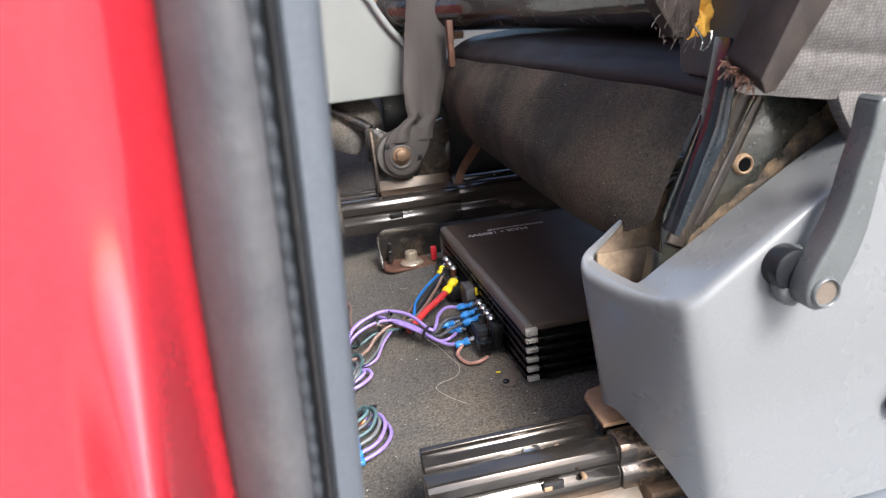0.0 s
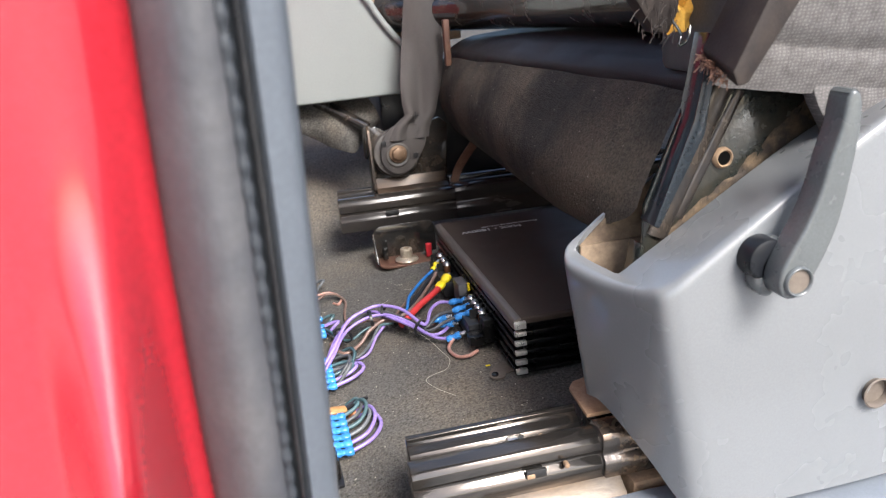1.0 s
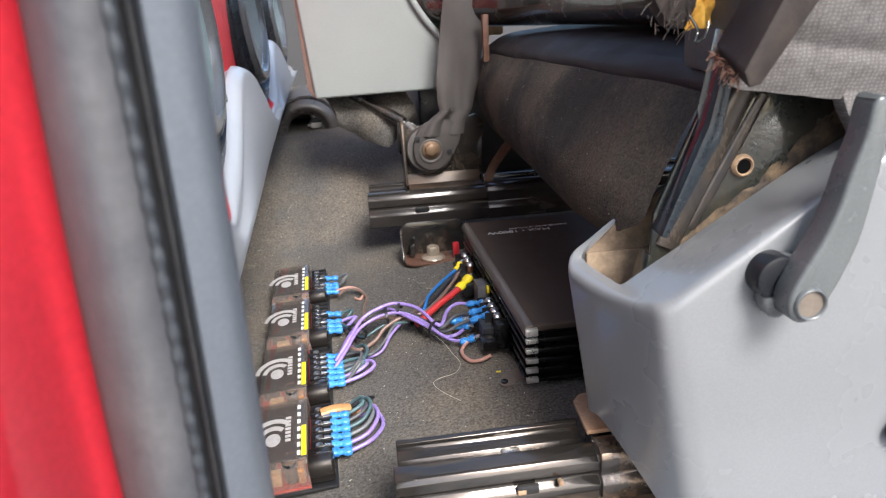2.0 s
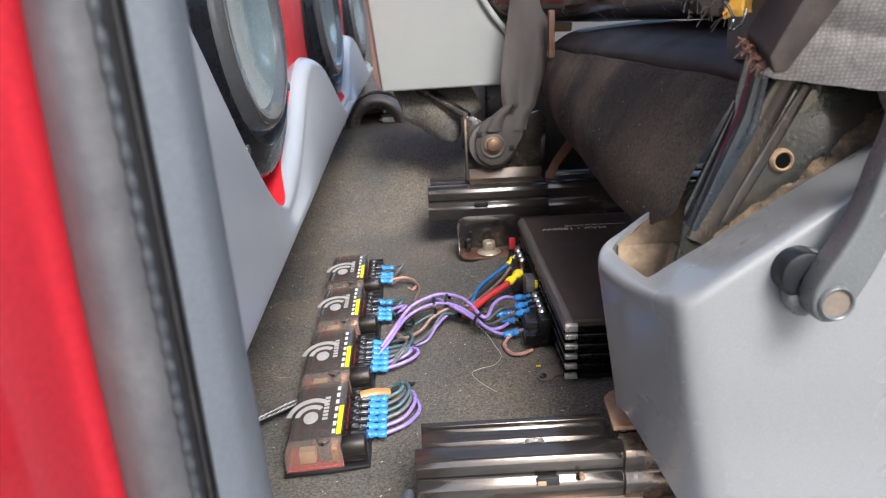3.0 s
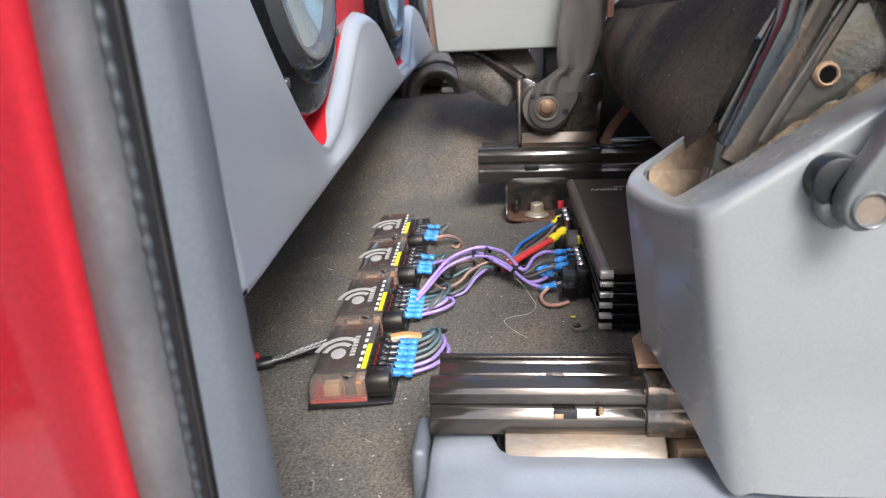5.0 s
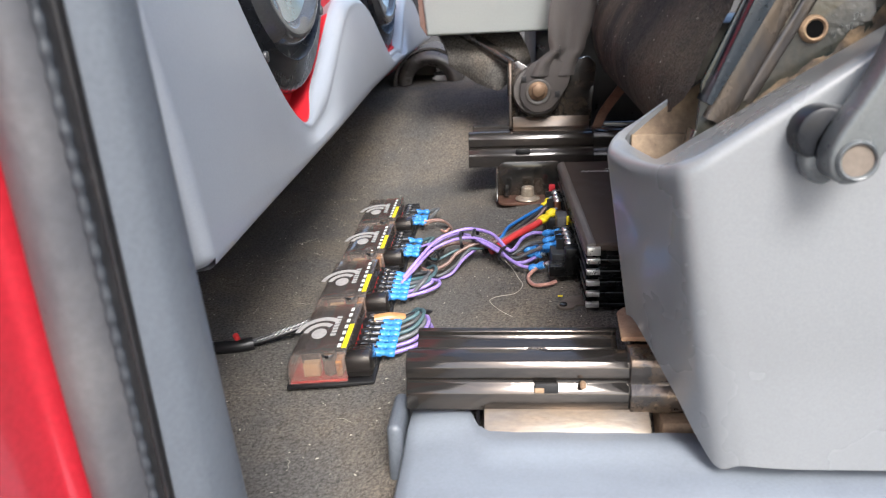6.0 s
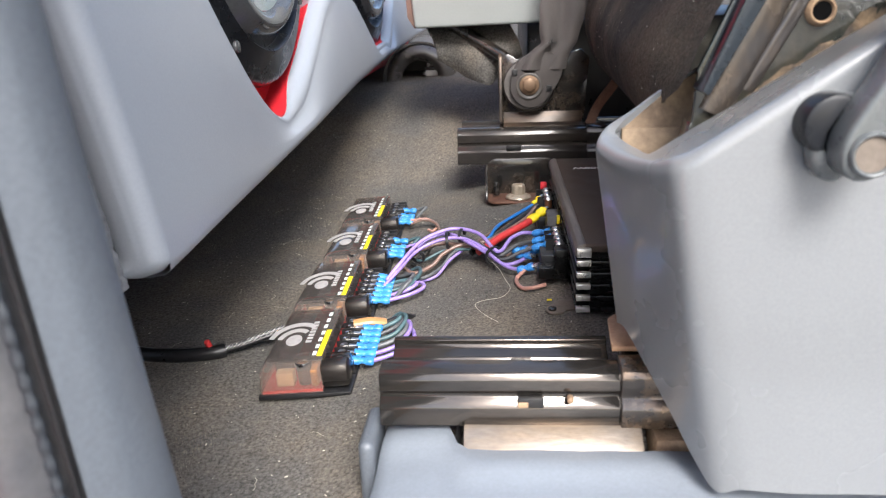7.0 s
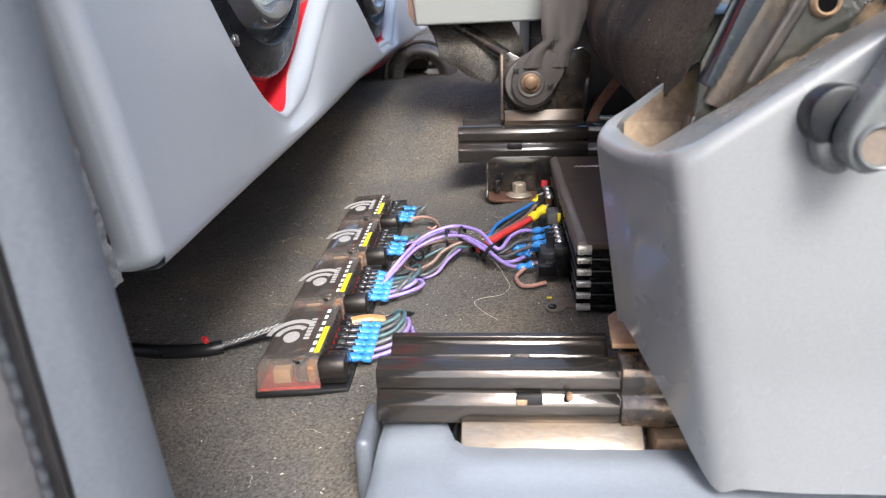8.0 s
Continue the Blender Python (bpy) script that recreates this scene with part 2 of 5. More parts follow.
M_DARKMETAL = mat("dark dusty pressed steel", (0.018, 0.023, 0.022, 1), 0.2, metal=0.2, coat=0.5, vary=(0.085, 0.066, 0.042, 1), amount=0.45, scale=26, fine=400, bump=0.3, bump_scale=350)
M_FLANGE = mat("blue black steel", (0.022, 0.028, 0.034, 1), 0.25, metal=0.3, coat=0.4, vary=(0.025, 0.03, 0.035, 1), scale=30)
M_RIB = mat("rubbed pressed steel", (0.050, 0.046, 0.044, 1), 0.24, metal=0.5, vary=(0.105, 0.075, 0.048, 1), amount=0.6, scale=45, fine=500, stretch=(1, 1, 0.4), bump=0.15, bump_scale=300)
M_CRUST = mat("flaking rust and dirt", (0.035, 0.024, 0.016, 1), 0.85, vary=(0.16, 0.11, 0.064, 1), amount=1.0, scale=70, fine=700, bump=1.0, bump_scale=350)
M_SLEEVE = mat("dirty black steel sleeve", (0.075, 0.066, 0.06, 1), 0.25, metal=0.7, vary=(0.30, 0.20, 0.12, 1), amount=0.85, scale=40, fine=600, bump=0.2, bump_scale=250)
M_DUSTTAB = mat("dusty brown tab", (0.115, 0.092, 0.072, 1), 0.7, vary=(0.07, 0.055, 0.045, 1), scale=60, bump=0.2, bump_scale=400)
M_TANRUST = mat("light brown rust", (0.36, 0.22, 0.125, 1), 0.65, vary=(0.24, 0.13, 0.07, 1), amount=0.7, scale=60, fine=600, bump=0.4, bump_scale=350)
M_STEEL = mat("bare steel", (0.55, 0.54, 0.52, 1), 0.3, metal=1.0, vary=(0.42, 0.40, 0.37, 1), scale=80)
M_BRASSBOLT = mat("dull bolt", (0.15, 0.095, 0.058, 1), 0.5, metal=0.6, vary=(0.12, 0.07, 0.04, 1), scale=150)
M_AMP = mat("black anodised amplifier", (0.046, 0.034, 0.027, 1), 0.58, spec=0.12, vary=(0.062, 0.047, 0.038, 1), amount=0.6, scale=14, fine=900, bump=0.05, bump_scale=900)
M_FIN = mat("black fins", (0.006, 0.006, 0.006, 1), 0.3, metal=0.4)
M_FINEDGE = mat("machined aluminium", (0.74, 0.71, 0.66, 1), 0.32, metal=0.7, vary=(0.5, 0.47, 0.43, 1), scale=200)
M_AMPEDGE = mat("brushed dark edge", (0.16, 0.14, 0.125, 1), 0.45, metal=0.5, vary=(0.09, 0.08, 0.07, 1), scale=60, stretch=(1, 0.1, 1))
M_WHITE = mat("white print", (0.58, 0.58, 0.56, 1), 0.6)
M_SILVER = mat("silver print", (0.36, 0.34, 0.33, 1), 0.45)
M_TRIMDARK = mat("dark brown trim plastic", (0.018, 0.014, 0.013, 1), 0.62, spec=0.25, vary=(0.06, 0.045, 0.035, 1), amount=0.5, scale=30, bump=0.2, bump_scale=600)
M_DARKRUST = mat("dark rusted steel", (0.10, 0.045, 0.028, 1), 0.6, metal=0.2, vary=(0.18, 0.10, 0.065, 1), amount=0.7, scale=50, bump=0.3, bump_scale=400)
M_LIP = mat("rubbed black steel lip", (0.030, 0.024, 0.020, 1), 0.35, metal=0.4, vary=(0.13, 0.085, 0.055, 1), amount=0.6, scale=45, fine=500, stretch=(0.3, 1, 1))
M_YELLOW = mat("yellow sleeve", (0.80, 0.62, 0.015, 1), 0.45)
M_BLUE = mat("blue crimp sleeve", (0.038, 0.20, 0.52, 1), 0.28, vary=(0.05, 0.26, 0.58, 1), scale=200, random=0.12)
M_PURPLE = mat("violet wire", (0.27, 0.19, 0.47, 1), 0.32, vary=(0.21, 0.14, 0.39, 1), scale=90, random=0.15)
M_GREYWIRE = mat("grey wire", (0.10, 0.105, 0.11, 1), 0.45, random=0.3)
M_TEALWIRE = mat("teal grey wire", (0.06, 0.11, 0.12, 1), 0.45, random=0.2)
M_BROWNWIRE = mat("brown wire", (0.20, 0.125, 0.10, 1), 0.4, random=0.2)
M_BLUEWIRE = mat("blue wire", (0.02, 0.14, 0.42, 1), 0.4)
M_REDWIRE = mat("red cable", (0.45, 0.03, 0.03, 1), 0.42, vary=(0.36, 0.02, 0.02, 1), scale=80)
M_PINK = mat("pink speaker wire", (0.42, 0.22, 0.17, 1), 0.35)
M_BLACKWIRE = mat("black cable", (0.012, 0.012, 0.013, 1), 0.35)
M_COPPER = mat("copper strands", (0.45, 0.2, 0.1, 1), 0.4, metal=0.9)
M_PCB = mat("red circuit board", (0.48, 0.020, 0.018, 1), 0.35, vary=(0.36, 0.015, 0.015, 1), scale=150)
M_CREAM = mat("cream component", (0.55, 0.42, 0.26, 1), 0.5, vary=(0.45, 0.33, 0.2, 1), scale=200)
M_AMBER = mat("amber component", (0.42, 0.20, 0.05, 1), 0.35)
M_TAPE = mat("brown amber tape", (0.42, 0.22, 0.085, 1), 0.4, vary=(0.30, 0.14, 0.05, 1), scale=120)
M_SMOKE = clear("smoked clear plastic", (0.84, 0.78, 0.72, 1))
M_CLEAREND = clear("clear plastic end", (0.86, 0.82, 0.78, 1), dust_sheen=(0.01, 0.05))
M_RING = mat("blue black speaker ring", (0.008, 0.009, 0.011, 1), 0.3, spec=0.25, vary=(0.014, 0.015, 0.018, 1), scale=40)
M_BELT = mat("black seat belt webbing", (0.043, 0.037, 0.035, 1), 0.7, vary=(0.085, 0.073, 0.064, 1), scale=22, fine=1500, bump=0.6, bump_scale=1800, stretch=(1, 1, 0.25))
M_DARKVINYL = mat("dark creased vinyl", (0.017, 0.0145, 0.015, 1), 0.6, spec=0.2, vary=(0.026, 0.022, 0.023, 1), scale=14, bump=0.3, bump_scale=700)
M_DUSTBLACK = mat("dusty black plate", (0.05, 0.045, 0.041, 1), 0.5, vary=(0.09, 0.078, 0.066, 1), scale=40, fine=500, bump=0.2, bump_scale=500)
M_VINYL = mat("dark vinyl", (0.05, 0.052, 0.058, 1), 0.5, vary=(0.085, 0.085, 0.09, 1), scale=14, bump=0.3, bump_scale=700)
M_FABRIC = mat("grey woven seat fabric", (0.150, 0.140, 0.135, 1), 0.95, vary=(0.075, 0.068, 0.066, 1), scale=160, fine=1600, bump=0.5, bump_scale=1500, spec=0.15)
# woven threads of the seat fabric, about 2.5 mm apart
nt = M_FABRIC.node_tree
shader = nt.nodes["Principled BSDF"]
colour = shader.inputs["Base Color"].links[0].from_socket
coords = next(n for n in nt.nodes if n.type == 'TEX_COORD')
threads = []
for axis, size in (('X', 125.0), ('Z', 160.0)):
    wave = nt.nodes.new("ShaderNodeTexWave")
    wave.bands_direction = axis
    wave.inputs["Scale"].default_value, wave.inputs["Distortion"].default_value = size, 4.5
    wave.inputs["Detail"].default_value, wave.inputs["Detail Scale"].default_value = 2.0, 1.5
    nt.links.new(coords.outputs["Object"], wave.inputs["Vector"])
    threads.append(wave)
weave = nt.nodes.new("ShaderNodeMath")
weave.operation = 'MULTIPLY'
nt.links.new(threads[0].outputs["Fac"], weave.inputs[0])
nt.links.new(threads[1].outputs["Fac"], weave.inputs[1])
spread = nt.nodes.new("ShaderNodeMapRange")
spread.inputs[3].default_value, spread.inputs[4].default_value = 0.78, 1.22
nt.links.new(weave.outputs[0], spread.inputs[0])
cloth = nt.nodes.new("ShaderNodeMix")
cloth.data_type, cloth.blend_type = 'RGBA', 'MULTIPLY'
cloth.inputs[0].default_value = 1.0
nt.links.new(colour, cloth.inputs[6])
nt.links.new(spread.outputs[0], cloth.inputs[7])
nt.links.new(cloth.outputs[2], shader.inputs["Base Color"])
M_FOAM = mat("old yellow foam", (0.62, 0.34, 0.05, 1), 0.9, vary=(0.5, 0.22, 0.03, 1), scale=70, bump=1.0, bump_scale=250)
M_CONE = mat("glossy speaker cone", (0.13, 0.175, 0.19, 1), 0.07, vary=(0.07, 0.095, 0.10, 1), scale=20, rough_vary=0.02, coat=1.0)
M_BEZEL = mat("speaker rubber surround", (0.055, 0.058, 0.062, 1), 0.17, vary=(0.042, 0.044, 0.047, 1), scale=30, coat=0.4)
M_DUCT = mat("brown grey duct plastic", (0.085, 0.078, 0.072, 1), 0.3, vary=(0.12, 0.105, 0.09, 1), scale=25, bump=0.1, bump_scale=500)
M_BEAD = mat("blue black rubber bead", (0.022, 0.025, 0.030, 1), 0.4, vary=(0.04, 0.045, 0.05, 1), scale=200)
M_BORESHADE = mat("painted bore shade", (0.003, 0.003, 0.003, 1), 0.95, spec=0.05)
M_PALEBOLT = mat("pale plated bolt", (0.42, 0.36, 0.28, 1), 0.35, metal=0.5, vary=(0.25, 0.19, 0.13, 1), scale=220)
M_LINT = mat("pale lint", (0.5, 0.46, 0.38, 1), 0.9)
M_LEVER = mat("grey lever plastic", (0.082, 0.088, 0.088, 1), 0.24, vary=(0.065, 0.07, 0.07, 1), scale=20, fine=600, bump=0.1, bump_scale=1500)
M_SHELL = mat("dark cabin lining", (0.05, 0.05, 0.052, 1), 0.8, vary=(0.07, 0.07, 0.07, 1), scale=8)
# for the unseen roof strip and back wall that hold light off
M_BLOCKER = mat("grey light blocker", (0.28, 0.28, 0.27, 1), 0.9, vary=(0.24, 0.24, 0.23, 1), scale=8)
M_GROUND = mat("pale concrete drive", (0.30, 0.29, 0.27, 1), 0.9, vary=(0.22, 0.21, 0.2, 1), scale=3, fine=80)
M_FUZZ = mat("grey carpet edging", (0.14, 0.145, 0.155, 1), 0.95, vary=(0.07, 0.07, 0.075, 1), scale=120, bump=1.0, bump_scale=500)


# ---- large structure ----
def floor_z(x, y):
    z = 0.003 + (0.033 - 0.023 * ease(0.10, 0.23, x)) * (y - 0.54) + 0.042 * ease(0.06, 0.29, x) + 0.04 * ease(0.30, 0.9, x)
    z += 0.110 * ease(1.08, 1.42, y) * (1 - 0.3 * ease(0.2, 0.4, x))
    z += 0.018 * math.exp(-((x - 0.16) / 0.10) ** 2 - ((y - 1.26) / 0.09) ** 2)
    z -= 0.035 * ease(0.16, 0.20, x) * (1 - ease(0.40, 0.455, y))
    return z


def carpet(u, v):
    x, y = -0.55 + 1.75 * u, 0.12 + 2.0 * v
    w = noise.noise((x * 9, y * 9, 0.3)) * 0.0022 + noise.noise((x * 40, y * 40, 0.7)) * 0.0006
    return x, y, floor_z(x, y) + w


solid("floor", grid(carpet, 150, 170), M_CARPET, "worn charcoal carpet on the cab floor", "floor", kind="structure")
solid("ground", box(-60, 60, -60, 60, -0.75, -0.6), M_GROUND, "pale concrete ground outside the car", "ground", kind="structure")
# unseen roof, cut to a strip so skylight reaches the far part
solid("ceiling", box(-0.075, 1.26, 0.34, 0.60, 1.10, 1.14), M_BLOCKER, "unseen strip of roof added to limit skylight", "ceiling", kind="structure")
# added closing wall; its height sets how much sky enters from the far side
solid("wall_far", box(-0.5, 1.2, 2.12, 2.2, -0.3, 0.46), M_SHELL, "plain dark wall added to close the far side against the sky", "wall", kind="structure")
solid("wall_rear", box(1.20, 1.26, 0.30, 2.2, -0.3, 0.60), M_SHELL, "dark rear wall of the cab", "wall", kind="structure")
# added out of view: a lid that keeps the floor under the panel dark
solid("skylight_lid", box(-0.55, -0.014, 0.22, 2.12, 0.50, 0.53, 0.004), M_SHELL, "unseen dark lid added to keep skylight from behind the panel", "lining", kind="structure")
# added out of view to shade faces turned to -x; stops short at the far end
solid("light_block_back", box(-0.075, -0.016, 0.30, 0.95, 0.53, 1.10), M_BLOCKER, "unseen grey wall added above the speaker panel to block sidelight", "wall", kind="structure")
solid("wall_front", box(-0.56, -0.5, 0.26, 2.2, -0.3, 0.70), M_SHELL, "dark lining at the front of the footwell", "wall", kind="structure")

# ---- the door post: red skin, rubber gasket, seal bead and grey trim, seen close by ----
def post_red(z):
    d = z - 0.2
    return Vector((0.072 + 0.002 * d + 0.16 * d * d, 0.229 - 0.068 * d, z))


def post_seal(z):
    d = z - 0.2
    return Vector((0.101 + 0.034 * d - 0.042 * d * d, 0.235 - 0.134 * d, z))


def post_trim(z):
    d = z - 0.2
    return Vector((0.114 + 0.022 * d + 0.023 * d * d, 0.269 - 0.199 * d, z))


post = thing("door_post", (0.05, 0.25, -0.05), "red door post with dark rubber gasket and grey inner trim", "door post", kind="structure")
LEVELS = [-0.05 + 0.0125 * i for i in range(73)]


def column(fn, steps=1):
    b = bmesh.new()
    rows = [[b.verts.new(p) for p in fn(z)] for z in LEVELS]
    n = len(rows[0])
    for r, s in zip(rows, rows[1:]):
        for k in range(n):
            b.faces.new((r[k], r[(k + 1) % n], s[(k + 1) % n], s[k]))
    b.faces.new(rows[0][::-1])
    b.faces.new(rows[-1])
    return b


def red_section(z):
    e = post_red(z)
    pts = [e + Vector((0.004, 0.012, 0)), e + Vector((0.001, 0.002, 0)), e + Vector((-0.006, -0.006, 0)), e + Vector((-0.018, -0.013, 0)),
           e + Vector((-0.032, -0.0165, 0)), e + Vector((-0.05, -0.0185, 0)), e + Vector((-0.09, -0.022, 0)), e + Vector((-0.2, -0.036, 0)), e + Vector((-0.5, -0.07, 0)),
           e + Vector((-0.5, 0.03, 0)), e + Vector((-0.05, 0.05, 0))]
    pts = spline(pts[:9], 7) + pts[9:]
    flare = 0.62 * (math.sqrt((0.335 - z) ** 2 + 0.0009) + 0.335 - z) / 2 if z > 0.12 else 0.1343
    for p in pts[:-2]:
        d = e.x - p.x
        p.y -= flare * ease(0.001, 0.009, d) * (1 - 0.88 * ease(0.008, 0.032, d))
    return pts


def gasket_section(z):
    a, b = post_red(z) + Vector((0.0025, 0.006, 0)), post_seal(z) + Vector((-0.003, 0.002, 0))
    pts = []
    n = Vector((0.1, -1, 0)).normalized()
    for k in range(11):
        t = k / 10
        pts.append(a.lerp(b, t) + n * (0.0105 * math.sin(math.pi * t) ** 0.7) * (0.75 + 0.5 * t))
    return pts + [b + Vector((0, 0.02, 0)), a + Vector((0, 0.02, 0))]


def trim_section(z):
    a, b = post_seal(z) + Vector((0.002, 0.006, 0)), post_trim(z)
    return [a + Vector((-0.004, 0.014, 0)), a, a + Vector((0.002, -0.003, 0)), a.lerp(b, 0.25) + Vector((0.0042, -0.0045, 0)), a.lerp(b, 0.34) + Vector((0.0052, -0.0045, 0)), a.lerp(b, 0.42) + Vector((0.0058, -0.0036, 0)),
            a.lerp(b, 0.7) + Vector((0.0042, -0.0020, 0)), b + Vector((0.0008, -0.002, 0)), b, b + Vector((-0.003, 0.004, 0)), b + Vector((-0.05, 0.02, 0)), a + Vector((-0.05, 0.03, 0))]


part("outer_skin", column(red_section), M_RED, post, "glossy red painted body skin", smooth=60)
part("gasket", column(gasket_section), M_RUBBER, post, "dark grey rubber gasket", smooth=60)
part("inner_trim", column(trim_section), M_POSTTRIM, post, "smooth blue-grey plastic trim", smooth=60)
line = [post_seal(-0.05 + 0.0011 * i) for i in range(800)]
part("seal_bead", sweep([p + Vector((-0.0030, 0.0006, 0)) for p in line], ring(0.0022, 8), steps=1, scales=lambda t: 0.86 + 0.14 * math.sin(t * 800 * 0.90)), M_BEAD, post, "dotted rubber sealing bead", smooth=80)
part("seam_cord", sweep([p + Vector((0.0010, 0.0030, 0)) for p in line[::8]], ring(0.0010, 8), steps=1), M_BLACK, post, "thin black seam", smooth=80)


# ---- speaker panel along the front of the footwell ----
def lip_z(y):
    if y < 0.70:
        return sum(lerp([(0.40, 0.56), (0.500, 0.405), (0.523, 0.361), (0.542, 0.327), (0.564, 0.284), (0.62, 0.225), (0.675, 0.194), (0.72, 0.188)], y + e) for e in (-0.02, -0.01, 0, 0.01, 0.02)) / 5
    return 0.190 + 0.012 * ease(0.7, 1.3, y) + 0.112 * (0.5 - 0.5 * math.cos(2 * math.pi * (y - 0.695) / 0.580)) ** 0.85


def low_z(y):
    return lerp([(0.40, 0.1425), (0.45, 0.145), (0.575, 0.154), (0.77, 0.1655), (1.0, 0.183), (1.25, 0.195), (1.65, 0.207), (2.0, 0.212)], y)


def roll(y):
    """Radius of the rolled lip: crisp on the falling side of a scallop, broad on the rising side."""
    k = (y - 0.695) % 0.58
    if y < 0.60:
        return 0.006
    if y < 0.695:
        return 0.006
    return 0.006 + 0.012 * (ease(0.01, 0.09, k) - ease(0.30, 0.40, k))


def panel_point(u, v):
    y = 0.418 + 1.52 * u ** 1.25
    zb, zt = low_z(y), lip_z(y)
    r = 0.022
    zt = max(zt, zb + 0.026)
    lean = 0.02 * max(0.0, (zt - 0.19) / 0.2)
    end = ease(0.0, 0.05, y - 0.41)
    prof = [(-0.05, zb + 0.012), (0.02, zb - 0.002), (0.046, zb), (0.056, zb + 0.003), (0.0605, zb + 0.009)]
    n = 8
    xl, R = 0.0565 - lean, roll(y)
    R = min(R, (zt - zb) * 0.7)
    prof = prof[:5] + [(0.0605 - 0.004 * k / n - lean * (k / n) ** 2, zb + 0.013 + (zt - R - zb - 0.013) * k / n) for k in range(1, n)]
    prof += [(xl - R * (1 - math.cos(a)), zt - R * (1 - math.sin(a))) for a in (radians(15 * k) for k in range(7))]
    s = v * (len(prof) - 1)
    i = min(int(s), len(prof) - 2)
    t = s - i
    x = prof[i][0] + (prof[i + 1][0] - prof[i][0]) * t
    z = prof[i][1] + (prof[i + 1][1] - prof[i][1]) * t
    dip = 0.006 * math.exp(-((y - 0.72) / 0.10) ** 2) * ease(0.15, 0.6, v)
    z += 0.004 * ease(0.62, 0.45, y) * (1 - ease(0.0, 0.3, v)) if y < 0.62 else 0
    yy = y - (0.23 * (z - 0.15) if y < 0.6 else 0) * (1 - ease(0.42, 0.6, y))
    return x - dip, yy, z


panel = thing("speaker_enclosure", (0.0, 1.1, 0.15), "grey moulded panel with scalloped edge round recessed speakers", "speaker panel")
cover = part("scalloped_cover", grid(panel_point, 170, 44), M_PANEL, panel, "smooth grey moulded cover with wavy upper edge", smooth=70)


def recess_wall(name, y0, y1, material, label):
    """The wall of the speaker recess, running back from the lip to the board."""
    def wall(u, v):
        y = y0 + (y1 - y0) * u
        zt = max(lip_z(y), low_z(y) + 0.026)
        x0 = max(0.0571 - 0.006 * math.exp(-((y - 0.72) / 0.10) ** 2) - roll(y) - 0.02 * max(0.0, (zt - 0.19) / 0.2), 0.016)
        shift = 0.23 * (zt - 0.15) * (1 - ease(0.42, 0.6, y)) if y < 0.6 else 0
        return x0 + (0.010 - x0) * v, y - shift, zt - 0.0007 - 0.010 * v - 0.004 * v * v
    thick(part(name, grid(wall, 60, 8), material, panel, label, smooth=70), 0.002)


for k in range(3):
    c = 0.695 + 0.58 * k
    recess_wall("recess_wall", max(c - 0.235, 0.46), min(c + 0.200, 1.93), M_REDBOARD, "red painted wall of the speaker recess")
    if k < 2:
        recess_wall("recess_wall", c + 0.200, c + 0.345, M_PANEL, "grey wall of the speaker recess")


def face_x(z):
    """Where the near end of the cover's face stands at that height."""
    zb, zt = low_z(0.418) + 0.005, lip_z(0.418)
    t = min(1, max(0, (z - zb - 0.013) / (zt - 0.006 - zb - 0.013)))
    return 0.0605 - 0.004 * t - 0.1 * (zt - 0.19) * t * t


def end_face(u, v):
    # rounded near end of the cover, turning away from the camera's side
    z = 0.1475 + 0.3385 * v
    y0 = 0.419 - 0.23 * (z - 0.15)
    a = u * math.pi / 2
    xf = face_x(z) - 0.0145 * (1 - math.sqrt(min(1, (z - 0.1475) / 0.009)))
    if u < 0.5:
        a = u * math.pi
        return xf - 0.012 * (1 - math.cos(a)), y0 - 0.012 * math.sin(a) + 0.0005, z + 0.004 * (1 - v) * (1 - math.cos(a))
    t = (u - 0.5) * 2
    return xf - 0.012 - 0.012 * t, y0 - 0.012 + 0.003 * t * t, z + 0.004 * (1 - v)


part("end_cap", grid(end_face, 24, 120), M_PANEL, panel, "grey vinyl-wrapped end of the panel", smooth=70)


def fuzzy(u, v):
    z = 0.1455 + 0.395 * v
    y0 = 0.410 - 0.23 * (z - 0.15)
    xf = face_x(z) - 0.022
    a = u * math.pi
    k = 0.0022 * noise.noise((u * 7, v * 60, 3.1)) + 0.0012 * noise.noise((u * 22, v * 190, 1.7))
    return xf - 0.011 * (1 - math.cos(a)) + k, y0 - 0.002 - (0.007 + k) * math.sin(a), z - 0.006 * math.sin(a) * (1 - v) ** 8


part("carpet_edging", grid(fuzzy, 24, 320), M_FUZZ, panel, "fuzzy grey carpet edging", smooth=80)
part("backing_board", box(-0.012, 0.012, 0.40, 1.96, 0.165, 0.56, 0.003), M_REDBOARD, panel, "red painted backing board")


